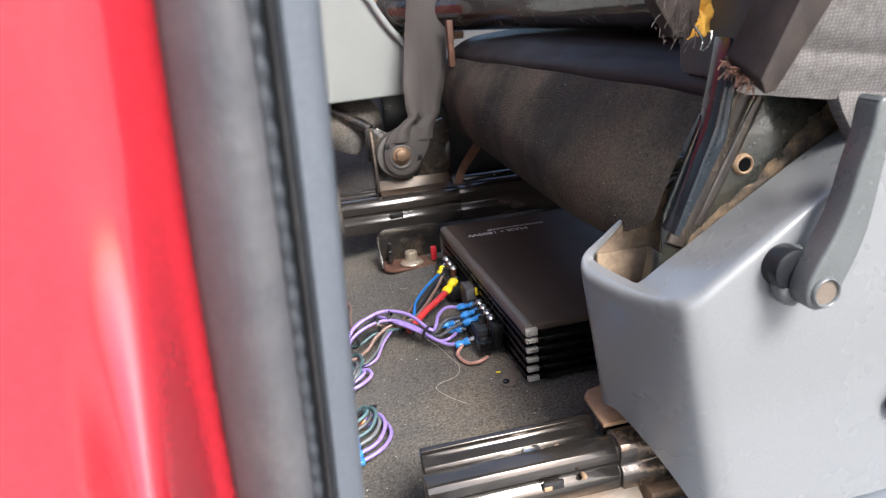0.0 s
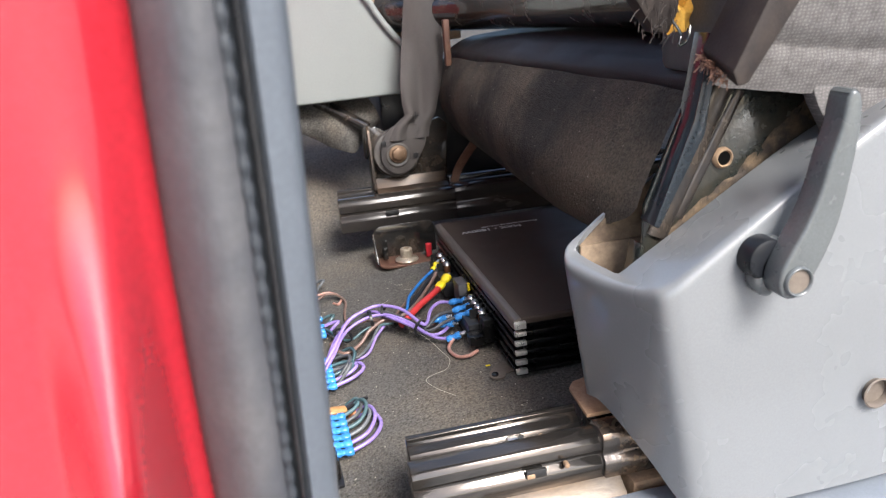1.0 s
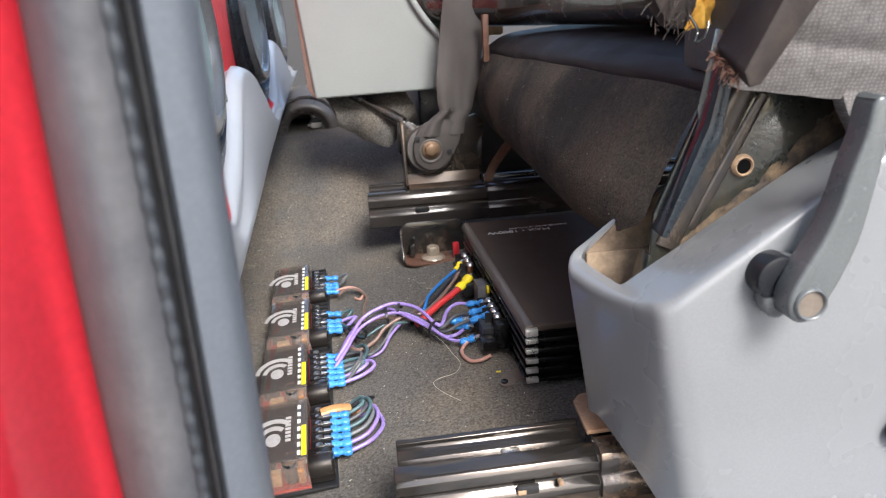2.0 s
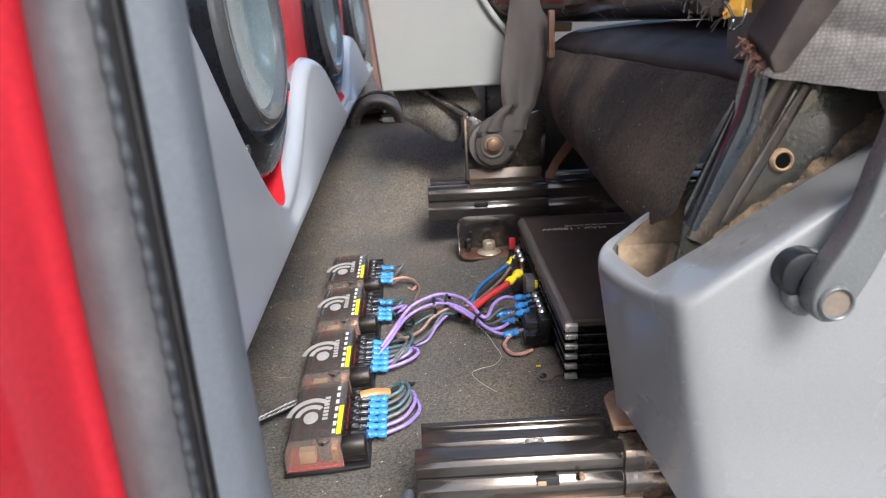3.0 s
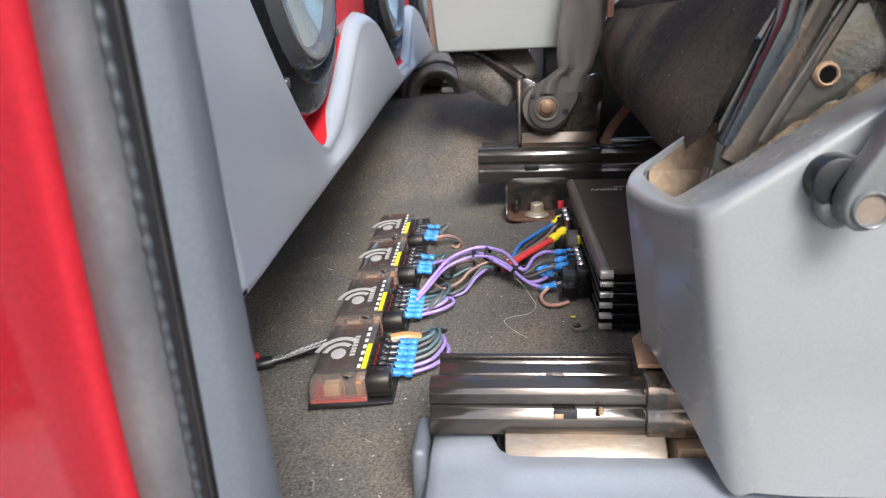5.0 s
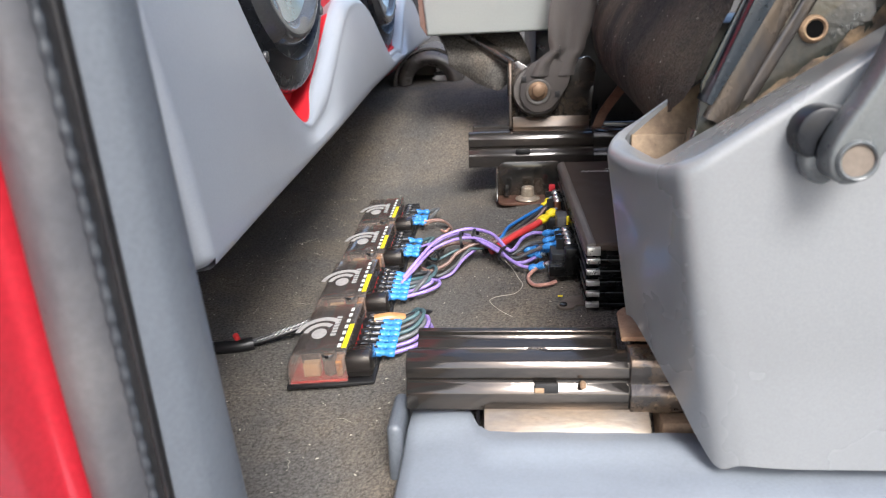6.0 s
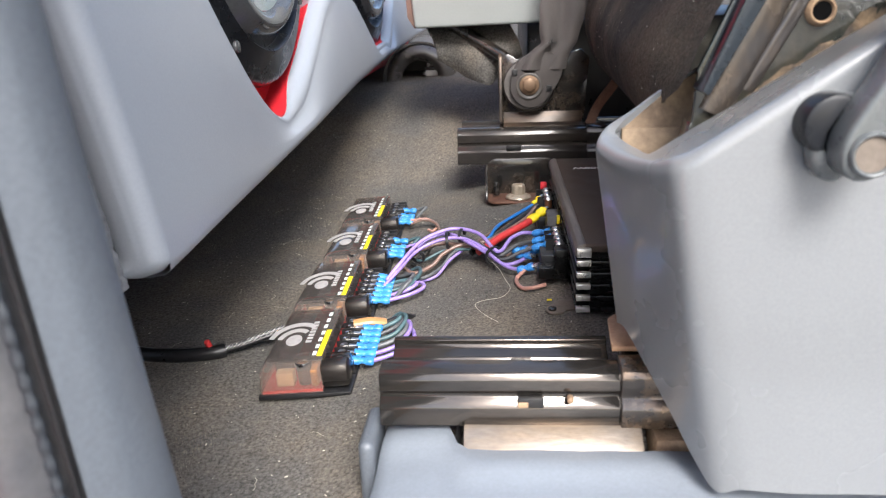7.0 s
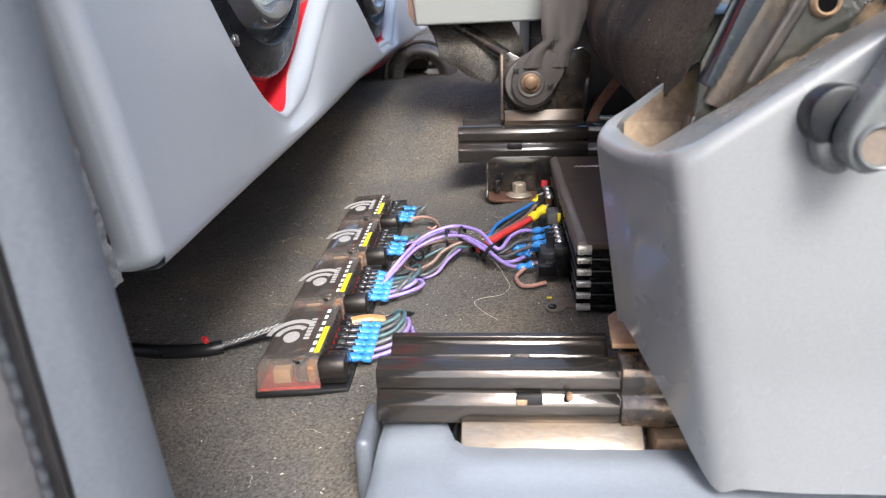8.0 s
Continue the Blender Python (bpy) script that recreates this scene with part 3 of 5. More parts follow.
def speaker(y):
    s = thing("speaker", (0.012, y, 0.36), "large round black loudspeaker with glossy cone in the red board", "loudspeaker", "speakers along the panel")
    c, ax = (0.012, y, 0.36), Vector((1, -0.05, 0.07))
    part("bezel", lathe([(0.112, 0.004), (0.1135, 0.0185), (0.1155, 0.0205), (0.1180, 0.0195), (0.121, 0.0165), (0.138, 0.0140), (0.1425, 0.0115), (0.145, 0.006), (0.145, 0.0)], c, ax, 96), M_RING, s, "wide black rubber bezel", smooth=50)
    part("surround", lathe([(0.080, 0.010), (0.0815, 0.016), (0.085, 0.0225), (0.091, 0.0265), (0.097, 0.0255), (0.102, 0.0205), (0.1055, 0.013), (0.110, 0.010), (0.113, 0.009), (0.113, 0.0)], c, ax, 96), M_BEZEL, s, "rolled grey rubber surround", smooth=60)
    part("cone", lathe([(0.0, 0.0035), (0.014, 0.0038), (0.030, 0.0050), (0.046, 0.0075), (0.060, 0.0108), (0.072, 0.0145), (0.082, 0.0175)], c, ax, 72), M_CONE, s, "glossy dished cone", smooth=60)
    q = ax.to_track_quat('Z', 'Y')
    for k in range(4):
        a = 2 * math.pi * (k + 0.62) / 4
        p = Vector(c) + q @ Vector((0.130 * math.cos(a), 0.130 * math.sin(a), 0.0145))
        part("screw", cyl(p, p + ax.normalized() * 0.0035, 0.005, 12, bevel=0.001), M_BEZEL, s, "small black screw")


for y in (0.716, 1.29, 1.86):
    speaker(y)

# ---- sill trim beside the door ----
sill = thing("door_sill_trim", (0.3, 0.35, 0.0), "blue-grey moulded sill trim with a cut-out by the rail", "sill trim")


def sill_point(u, v):
    ang = ease(0, 1, min(1, u / 0.16))
    x = 0.156 + 0.60 * max(0, u - 0.10) + 0.013 * math.sin(min(1, u / 0.16) * math.pi / 2)
    zt = 0.047 - 0.05 * (1 - math.sin(min(1, u / 0.16) * math.pi / 2)) ** 1.5
    far = 0.437 - 0.028 * ease(0.207, 0.210, x)
    y = 0.20 + (far - 0.20) * v
    x += 0.004 * ease(0.5, 0, v)
    z = zt - 0.004 * (1 - v) + 0.003 * math.exp(-((v - 0.93) / 0.05) ** 2) - 0.030 * ease(0.35, 0, v) ** 2
    return x, y, z + 0.0006 * noise.noise((x * 60, y * 60, 2))


part("trim_skin", grid(sill_point, 90, 40), M_GREYTRIM, sill, smooth=60)
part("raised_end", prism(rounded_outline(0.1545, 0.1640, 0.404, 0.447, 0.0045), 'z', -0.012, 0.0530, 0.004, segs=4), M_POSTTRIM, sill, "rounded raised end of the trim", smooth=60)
part("cutout_edge", box(0.2075, 0.2095, 0.409, 0.437, 0.015, 0.0465, 0.0006), M_BLACK, sill, "dark edge of the cut-out")

plate = thing("rail_mount_plate", (0.26, 0.415, 0.0), "tan worn steel mounting plate under the seat rail", "mounting plate")
part("plate_top", prism([(0.4095, 0.0), (0.4095, 0.044), (0.4115, 0.047), (0.422, 0.054), (0.45, 0.054), (0.45, 0.0)], 'x', 0.2125, 0.3115, 0.0012), M_RUSTPLATE, plate)
part("plate_rear", box(0.318, 0.375, 0.4155, 0.46, 0.0, 0.050, 0.002), M_RUST, plate, "rusted dark steel behind the sill")


# ---- seat rails ----
def rail(name, x0, x1, y, z, sleeve, label, scale=1.0, group="seat rails"):
    r = thing(name, (x0, y + 0.03, floor_z(x0, y)), label, "seat rail", group)
    s = scale
    front = [(0.000, 0.000), (0.000, 0.011), (0.0012, 0.0135), (0.0045, 0.0165), (0.0045, 0.0185), (0.003, 0.0205), (0.003, 0.027), (0.005, 0.0305), (0.010, 0.0325),
             (0.018, 0.0325), (0.021, 0.031), (0.0225, 0.028), (0.0225, 0.0)]
    back = [(0.0265, 0.0), (0.0265, 0.018), (0.031, 0.020), (0.034, 0.026), (0.041, 0.0285), (0.0425, 0.0305), (0.0425, 0.0335), (0.0455, 0.0345), (0.048, 0.0335), (0.048, 0.0)]
    P = lambda pts, g=0: [(y + (a + g * (1 if a > 0.01 else -1)) * s, z + b * s + (g if b > 0.02 else 0)) for a, b in pts]
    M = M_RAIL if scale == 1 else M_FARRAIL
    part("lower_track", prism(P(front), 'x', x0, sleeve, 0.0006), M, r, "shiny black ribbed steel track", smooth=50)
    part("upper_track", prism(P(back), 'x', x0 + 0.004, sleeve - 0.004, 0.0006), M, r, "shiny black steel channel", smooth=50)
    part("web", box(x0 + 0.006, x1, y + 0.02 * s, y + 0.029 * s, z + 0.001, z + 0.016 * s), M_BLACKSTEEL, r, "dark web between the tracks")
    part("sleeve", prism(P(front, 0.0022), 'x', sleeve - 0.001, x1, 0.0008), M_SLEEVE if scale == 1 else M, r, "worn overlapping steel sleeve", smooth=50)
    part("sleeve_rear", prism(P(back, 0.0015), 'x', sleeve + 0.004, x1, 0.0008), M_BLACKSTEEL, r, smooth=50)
    return r


near = rail("seat_rail", 0.165, 0.62, 0.424, 0.053, 0.301, "shiny black steel seat rail with ribbed tracks beside the sill")
part("latch_slot", box(0.2430, 0.2575, 0.4228, 0.4258, 0.0650, 0.0715, 0.0008), M_BLACK, near, "dark rectangular latch slot")
part("slot_tongue", box(0.2430, 0.2490, 0.4222, 0.4250, 0.0655, 0.0690, 0.0008), M_RUST, near, "dull steel tongue in the slot")
part("rivet", cyl((0.2720, 0.4215, 0.0705), (0.2720, 0.4265, 0.0705), 0.0019, 12, bevel=0.0006), M_RUST, near, "small rusty rivet")
part("latch_tab", box(0.2395, 0.2525, 0.4490, 0.4590, 0.0725, 0.0790, 0.0016), M_STEEL, near, "bare steel latch tab")
part("rivet", cyl((0.2655, 0.4560, 0.0720), (0.2655, 0.4560, 0.0765), 0.0016, 10, bevel=0.0005), M_RUST, near, "small rusty rivet")
part("rust_bracket", prism([(0.297, 0.446), (0.300, 0.486), (0.306, 0.494), (0.322, 0.498), (0.345, 0.446)], 'z', 0.0885, 0.0918, 0.0008), M_TANRUST, near, "rusty bare bracket over the rail")
part("rivet_head", lathe([(0.0, 0.0014), (0.004, 0.0013), (0.0062, 0.0002), (0.0066, -0.001)], (0.3160, 0.4755, 0.0918), (0, 0, 1), 20), M_TANRUST, near, "flat rivet head", smooth=60)

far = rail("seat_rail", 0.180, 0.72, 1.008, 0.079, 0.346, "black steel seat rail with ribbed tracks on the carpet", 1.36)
part("latch_slot", box(0.243, 0.262, 1.0062, 1.0095, 0.0965, 0.1035, 0.0008), M_BLACK, far, "dark latch slot")

foot = thing("mounting_bracket", (0.26, 0.95, 0.045), "black pressed-steel rail foot bolted to the carpet", "bracket")
part("foot_base", prism(rounded_outline(0.2195, 0.3030, 0.9280, 0.9700, 0.013, (1, 1, 0, 0)), 'z', 0.0465, 0.0500, 0.0010), M_DARKRUST, foot, "dusty brown base")
part("foot_wall", prism(rounded_outline(0.2180, 0.3030, 0.0475, 0.0940, 0.012, (0, 0, 1, 1)), 'y', 0.9690, 0.9725, 0.0012), M_BLACKSTEEL, foot, "glossy black upright")
part("foot_side", prism([(0.9420, 0.0490), (0.9700, 0.0490), (0.9700, 0.0860), (0.9600, 0.0700), (0.9460, 0.0570)], 'x', 0.2165, 0.2195, 0.0010), M_BLACKSTEEL, foot, "glossy black side wall")
part("washer", lathe([(0.0, 0.0), (0.0150, 0.0), (0.0158, 0.0012), (0.0150, 0.0026), (0.0100, 0.0048), (0.0085, 0.0052)], (0.2565, 0.944, 0.0505), (0, 0, 1), 28), M_PALEBOLT, foot, "pale flange of the bolt", smooth=50)
part("bolt", lathe([(0.0, 0.0), (0.0085, 0.0), (0.0082, 0.0105), (0.0074, 0.0120), (0.0050, 0.0120), (0.0046, 0.0070), (0.0, 0.0065)], (0.2565, 0.944, 0.0550), (0, 0, 1), 12), M_PALEBOLT, foot, "pale splined bolt head", smooth=20)
part("stud", cyl((0.2300, 0.955, 0.052), (0.2300, 0.955, 0.068), 0.004, 12, bevel=0.001), M_BLACKSTEEL, foot, "black stud")
part("red_tag", box(0.2830, 0.2905, 0.9385, 0.9450, 0.052, 0.070, 0.001), M_REDBOARD, foot, "small red plastic tag")

# ---- belt anchor on its bracket ----
brk = thing("belt_bracket", (0.29, 1.07, 0.08), "black steel belt bracket with a rubbed lower lip on the rail", "bracket")
part("back_plate", prism([(0.238, 0.118), (0.346, 0.118), (0.352, 0.206), (0.341, 0.217), (0.322, 0.212), (0.262, 0.204), (0.247, 0.213), (0.236, 0.210)], 'y', 1.062, 1.067, 0.001), M_BLACKSTEEL, brk)
part("lower_lip", prism([(1.040, 0.1215), (1.058, 0.1240), (1.0625, 0.1395), (1.0655, 0.1395), (1.0615, 0.1215), (1.040, 0.1185)], 'x', 0.240, 0.344, 0.0006), M_LIP, brk, "rubbed rusty lip")
part("side_ear", prism([(1.034, 0.128), (1.064, 0.122), (1.066, 0.214), (1.056, 0.210)], 'x', 0.2345, 0.2385, 0.0008), M_LIP, brk, "pale rusted edge of the bracket")

anchor = thing("seat_belt", (0.275, 1.05, 0.14), "dark seat belt with round anchor bolted to the bracket", "seat belt")
C = Vector((0.2735, 1.060, 0.173))
part("anchor_disc", lathe([(0.0, 0.010), (0.018, 0.010), (0.022, 0.008), (0.024, 0.011), (0.032, 0.010), (0.0345, 0.006), (0.0345, -0.003)], C, (0, -1, 0.12), 40), M_DUSTBLACK, anchor, "round black anchor plate", smooth=50)
plate_line = [(0.2600, 0.2060), (0.2700, 0.2130), (0.2870, 0.2165), (0.3040, 0.2130), (0.3150, 0.2010), (0.3150, 0.1870), (0.3080, 0.1730), (0.2990, 0.1590), (0.2860, 0.1480), (0.2700, 0.1460),
              (0.2570, 0.1530), (0.2500, 0.1660), (0.2500, 0.1830), (0.2545, 0.1970), (0.2600, 0.2060)]
part("belt_end", prism([(p.x, p.y) for p in spline([(a, b, 0) for a, b in plate_line], 4)[:-1]], 'y', 1.0405, 1.0475, 0.0015), M_BELT, anchor, "smooth dark moulded belt end", smooth=50)
part("bolt_recess", lathe([(0.0125, 0.0002), (0.0150, 0.0014), (0.0172, 0.0010), (0.0180, -0.001)], C + Vector((0, -0.0195, 0)), (0, -1, 0), 28), M_DUSTBLACK, anchor, "worn rim of the bolt hole", smooth=60)
part("bolt", cyl(C + Vector((0, -0.009, 0.001)), C + Vector((0, -0.0270, 0.003)), 0.0095, 6, bevel=0.0012), M_BRASSBOLT, anchor, "rusty hexagonal bolt head")
part("bolt_flange", cyl(C + Vector((0, -0.009, 0.001)), C + Vector((0, -0.0215, 0.002)), 0.0128, 24, bevel=0.001), M_BRASSBOLT, anchor, "rusty bolt flange")
for dx, dz in ((-0.019, 0.018), (0.0255, -0.003)):
    part("slot", box(C.x + dx - 0.0035, C.x + dx + 0.0035, 1.0390, 1.0410, C.z + dz - 0.004, C.z + dz + 0.004, 0.0004), M_BLACK, anchor, "small dark slot in the belt end")


def belt_point(u, v):
    # webbing gathers at the anchor and widens upwards
    h = 0.200 + 0.315 * v
    cx = lerp([(0.200, 0.290), (0.212, 0.296), (0.226, 0.3115), (0.240, 0.312), (0.27, 0.317), (0.362, 0.331), (0.5, 0.352)], h)
    w = lerp([(0.200, 0.060), (0.212, 0.054), (0.226, 0.044), (0.240, 0.050), (0.27, 0.060), (0.362, 0.058), (0.5, 0.057)], h)
    fold = 0.004 * math.sin(u * 9 + v * 3) * (1 - ease(0.10, 0.45, v)) + 0.002 * math.sin(u * 4 + v * 12)
    cut = -0.006 * (1 - ease(0, 0.06, v))
    return cx + w * (u - 0.5), 1.044 - 0.004 * math.sin(math.pi * u) - fold + 0.03 * v, h + cut


thick(part("webbing", grid(belt_point, 24, 60), M_BELT, anchor, "dark worn belt webbing", smooth=70), 0.0018, 0)
part("stitching", box(0.2955, 0.3065, 1.0285, 1.0305, 0.2265, 0.2278), M_BLACKWIRE, anchor, "small black stitched cross")
part("stitching", box(0.3003, 0.3016, 1.0285, 1.0305, 0.2215, 0.2330), M_BLACKWIRE, anchor, "small black stitched cross")

solid("rusty_strap", sweep([(0.352, 1.045, 0.122), (0.362, 1.045, 0.145), (0.385, 1.035, 0.180), (0.400, 1.03, 0.205)], [(-0.006, -0.0012), (0.006, -0.0012), (0.006, 0.0012), (-0.006, 0.0012)], up=(0, 1, 0)), M_DARKRUST,
      "thin rusty steel strap behind the rail", "strap")

# ---- console, duct and loose carpet beyond ----
con = thing("console", (0.2, 1.2, 0.245), "pale grey plastic console with a curved edge", "console")
outline = [(0.122, 0.2475), (0.318, 0.2500), (0.321, 0.285), (0.314, 0.303), (0.300, 0.320), (0.280, 0.345), (0.262, 0.375), (0.252, 0.410), (0.247, 0.62), (0.092, 0.62), (0.110, 0.372)]
part("side_panel", prism(outline, 'y', 1.100, 1.17, 0.004, segs=3), M_CONSOLE, con)
part("edge_strip", prism([(0.112, 0.262), (0.121, 0.2475), (0.1235, 0.2475), (0.0945, 0.62), (0.089, 0.62), (0.107, 0.372)], 'y', 1.106, 1.165, 0.001), M_BROWNWIRE, con, "reddish-brown edge strip")
rim = [(0.3235, 1.094, 0.288), (0.316, 1.094, 0.305), (0.302, 1.094, 0.322), (0.282, 1.094, 0.347), (0.264, 1.094, 0.377), (0.254, 1.094, 0.411), (0.249, 1.094, 0.60)]
part("rounded_rim", wire(rim, 0.0045, seg=10), M_CONSOLE, con, "rounded rim along the curved edge")
part("inner_bracket", prism([(0.262, 0.318), (0.40, 0.318), (0.40, 0.40), (0.262, 0.40)], 'y', 1.13, 1.16, 0.003), M_RUST, con, "dusty brown metal behind the rim")

duct = thing("air_duct", (0.08, 1.55, 0.08), "black plastic air duct half under the carpet", "air duct")


def arch(u, v):
    a = math.pi * (1.05 - 1.10 * u)
    flare = 1 + 0.12 * (1 - ease(0, 0.25, v))
    return 0.088 + 0.056 * flare * math.cos(a), 1.47 + 0.16 * v + 0.02 * math.cos(a), 0.146 + 0.056 * flare * math.sin(a) + 0.01 * v


thick(part("tube", grid(arch, 40, 14), M_DUCT, duct, "brown-grey arched duct mouth", smooth=70), 0.004, 1)


def mouth(u, v):
    a = math.pi * (1.02 - 1.04 * u)
    r = 0.034 + 0.030 * v
    return 0.088 + r * math.cos(a), 1.470 - 0.014 * math.sin(math.pi * v), 0.146 + r * 0.95 * math.sin(a)


part("mouth_ring", grid(mouth, 40, 8), M_DUCT, duct, "rounded brown-grey rim of the duct", smooth=80)
# black sheet across the tube paints the shade deep inside it
part("inner_shade", box(0.03, 0.15, 1.62, 1.625, 0.09, 0.20), M_BLACK, duct, "black plate for the shade inside the duct")
for k in range(3):
    part("pipe", cyl((0.090 + 0.004 * k, 1.50, 0.152 + 0.008 * k), (0.150, 1.505, 0.149 + 0.010 * k), 0.0032, 12, bevel=0.0006), M_STEEL if k != 1 else M_BLACKWIRE, duct, "thin metal pipe in the duct")
part("label", box(0.098, 0.124, 1.474, 1.478, 0.1500, 0.1600, 0.001), M_WHITE, duct, "small white label")


def flap(u, v):
    x = 0.128 + 0.118 * u + 0.02 * v
    top = 0.252
    low = lerp([(0, 0.206), (0.35, 0.178), (0.62, 0.168), (0.85, 0.196), (1, 0.206)], u)
    z = top + (low - top) * v
    return x + 0.005 * math.sin(v * 3), 1.16 - 0.025 * math.sin(v * 2.4) + 0.01 * math.sin(u * 8) * v, z + 0.002 * noise.noise((u * 6, v * 6, 1))


thick(solid("loose_carpet", grid(flap, 30, 20), M_CARPET, "loose dark carpet flap hanging below the console", "carpet", smooth=70), 0.004)
solid("seat_frame_bar", sweep([(0.165, 1.15, 0.252), (0.20, 1.135, 0.232), (0.243, 1.11, 0.205)], ring(0.0085, 14)), M_BLACKSTEEL, "glossy black steel bar below the console", "bar")
solid("floor_bracket", box(0.233, 0.249, 1.098, 1.113, 0.16, 0.208, 0.003), M_BLACKSTEEL, "small black steel bracket under the bar", "bracket")
solid("trim_under_console", prism([(1.19, 0.10), (1.19, 0.25), (1.24, 0.26), (1.7, 0.26), (1.7, 0.08)], 'x', 0.275, 0.60, 0.006), M_BLACK, "black plastic cover under the console", "trim", kind="structure")

# ---- the seat: felt-lined base, side cover, hinge plate, lever, cushion ----
seat = thing("seat", (0.5, 0.75, 0.09), "car seat with grey side cover, felt base and grey fabric cushion", "seat")


SECTIONS = [
    (0.428, [(0.42, 0.205), (0.345, 0.208), (0.322, 0.222), (0.326, 0.245), (0.342, 0.284), (0.360, 0.314)], [(0.360, 0.314), (0.372, 0.328), (0.395, 0.337), (0.50, 0.340)]),
    (0.590, [(0.42, 0.190), (0.355, 0.192), (0.326, 0.213), (0.317, 0.250), (0.338, 0.286), (0.362, 0.312)], [(0.362, 0.312), (0.376, 0.325), (0.405, 0.336), (0.52, 0.340)]),
    (1.080, [(0.47, 0.165), (0.41, 0.166), (0.370, 0.190), (0.349, 0.232), (0.348, 0.270), (0.360, 0.298)], [(0.360, 0.298), (0.372, 0.310), (0.40, 0.322), (0.50, 0.330)])]


def section_at(which, u, v):
    y = 0.428 + 0.652 * u
    lo, hi = (0, 1) if y < 0.59 else (1, 2)
    t = (y - SECTIONS[lo][0]) / (SECTIONS[hi][0] - SECTIONS[lo][0])
    pts = [Vector(a).lerp(Vector(b), t) for a, b in zip(SECTIONS[lo][1 + which], SECTIONS[hi][1 + which])]
    s = v * (len(pts) - 1)
    i = min(int(s), len(pts) - 2)
    f = s - i
    p0, p1, p2, p3 = (pts[min(max(k, 0), len(pts) - 1)] for k in (i - 1, i, i + 1, i + 2))
    p = 0.5 * ((2 * p1) + (p2 - p0) * f + (2 * p0 - 5 * p1 + 4 * p2 - p3) * f * f + (3 * p1 - p0 - 3 * p2 + p3) * f ** 3)
    return p.x, y, p.y


def felt_point(u, v):
    x, y, z = section_at(0, u, v)
    if y < 0.475:
        y += (0.475 - y) * (1 - ease(0.215, 0.245, z))
    n = 0.003 * noise.noise((u * 6, v * 4, 5)) + 0.0009 * noise.noise((u * 110, v * 40, 8))
    return x - n, y, z + n


def vinyl_point(u, v):
    x, y, z = section_at(1, u, v)
    tuck = 1 - ease(0.0, 0.16, v)
    x, z = x + 0.004 * tuck, z - 0.005 * tuck
    return x, y, z + 0.003 * math.sin(u * 9 + v * 4) * v + 0.002 * noise.noise((u * 9, v * 5, 1))


part("felt_base", grid(felt_point, 110, 48), M_FELT, seat, "dark dusty felt covering of the seat base", smooth=80)
thick(part("vinyl_top", grid(vinyl_point, 60, 24), M_DARKVINYL, seat, "creased dark vinyl on top of the base", smooth=80), 0.0012, 1)
part("cushion_frame", sweep([(0.285, 1.13, 0.362), (0.40, 1.02, 0.360), (0.415, 0.80, 0.366), (0.415, 0.50, 0.372)], ring(0.027, 16), steps=8), M_BLACKSTEEL, seat, "black tubular cushion frame", smooth=60)
part("cushion_base", box(0.40, 1.0, 0.46, 1.12, 0.372, 0.46, 0.012), M_DARKVINYL, seat, "dark underside of the cushion")
part("drop_strap", box(0.348, 0.356, 1.02, 1.03, 0.29, 0.35, 0.001), M_DARKRUST, seat, "narrow dark red strap")

RIDGE, INNER, LOWER = [], [], []


def station(ridge, inner, lower):
    """One section of the cover: its ridge, the inner edge of the top band and its lower edge."""
    RIDGE.append(Vector(ridge)), INNER.append(Vector(inner)), LOWER.append(Vector(lower))


# from the back of the pocket, round the corner and along the front
station((0.372, 0.4700, 0.2620), (0.372, 0.4665, 0.2620), (0.372, 0.470, 0.100))
station((0.326, 0.4685, 0.2365), (0.327, 0.4645, 0.2365), (0.330, 0.468, 0.100))
station((0.305, 0.4670, 0.2225), (0.307, 0.4630, 0.2225), (0.315, 0.466, 0.100))
station((0.291, 0.4630, 0.2145), (0.297, 0.4590, 0.2135), (0.305, 0.462, 0.100))
station((0.2845, 0.450, 0.2100), (0.2975, 0.455, 0.2105), (0.300, 0.450, 0.105))
station((0.2855, 0.435, 0.2095), (0.2995, 0.441, 0.2095), (0.302, 0.435, 0.108))
station((0.2900, 0.412, 0.2100), (0.3030, 0.425, 0.2090), (0.308, 0.412, 0.100))
station((0.2965, 0.388, 0.2115), (0.3055, 0.4155, 0.2087), (0.318, 0.392, 0.083))
station((0.3015, 0.371, 0.2135), (0.3090, 0.4137, 0.2105), (0.328, 0.378, 0.064))
station((0.3055, 0.3615, 0.2165), (0.3160, 0.4137, 0.2148), (0.337, 0.369, 0.052))
station((0.313, 0.3575, 0.2205), (0.326, 0.4137, 0.2210), (0.347, 0.3645, 0.056))
station((0.325, 0.3565, 0.2287), (0.338, 0.4137, 0.2280), (0.360, 0.363, 0.056))
station((0.345, 0.3560, 0.2423), (0.355, 0.4137, 0.2385), (0.375, 0.362, 0.056))
station((0.375, 0.3555, 0.2625), (0.382, 0.4137, 0.2550), (0.400, 0.362, 0.056))
station((0.420, 0.3555, 0.2900), (0.425, 0.4120, 0.2810), (0.440, 0.362, 0.056))
station((0.460, 0.3575, 0.3100), (0.463, 0.4080, 0.3000), (0.475, 0.363, 0.056))
station((0.530, 0.3620, 0.3320), (0.530, 0.4050, 0.3250), (0.535, 0.366, 0.056))
station((0.700, 0.3720, 0.3600), (0.700, 0.4100, 0.3500), (0.700, 0.380, 0.056))


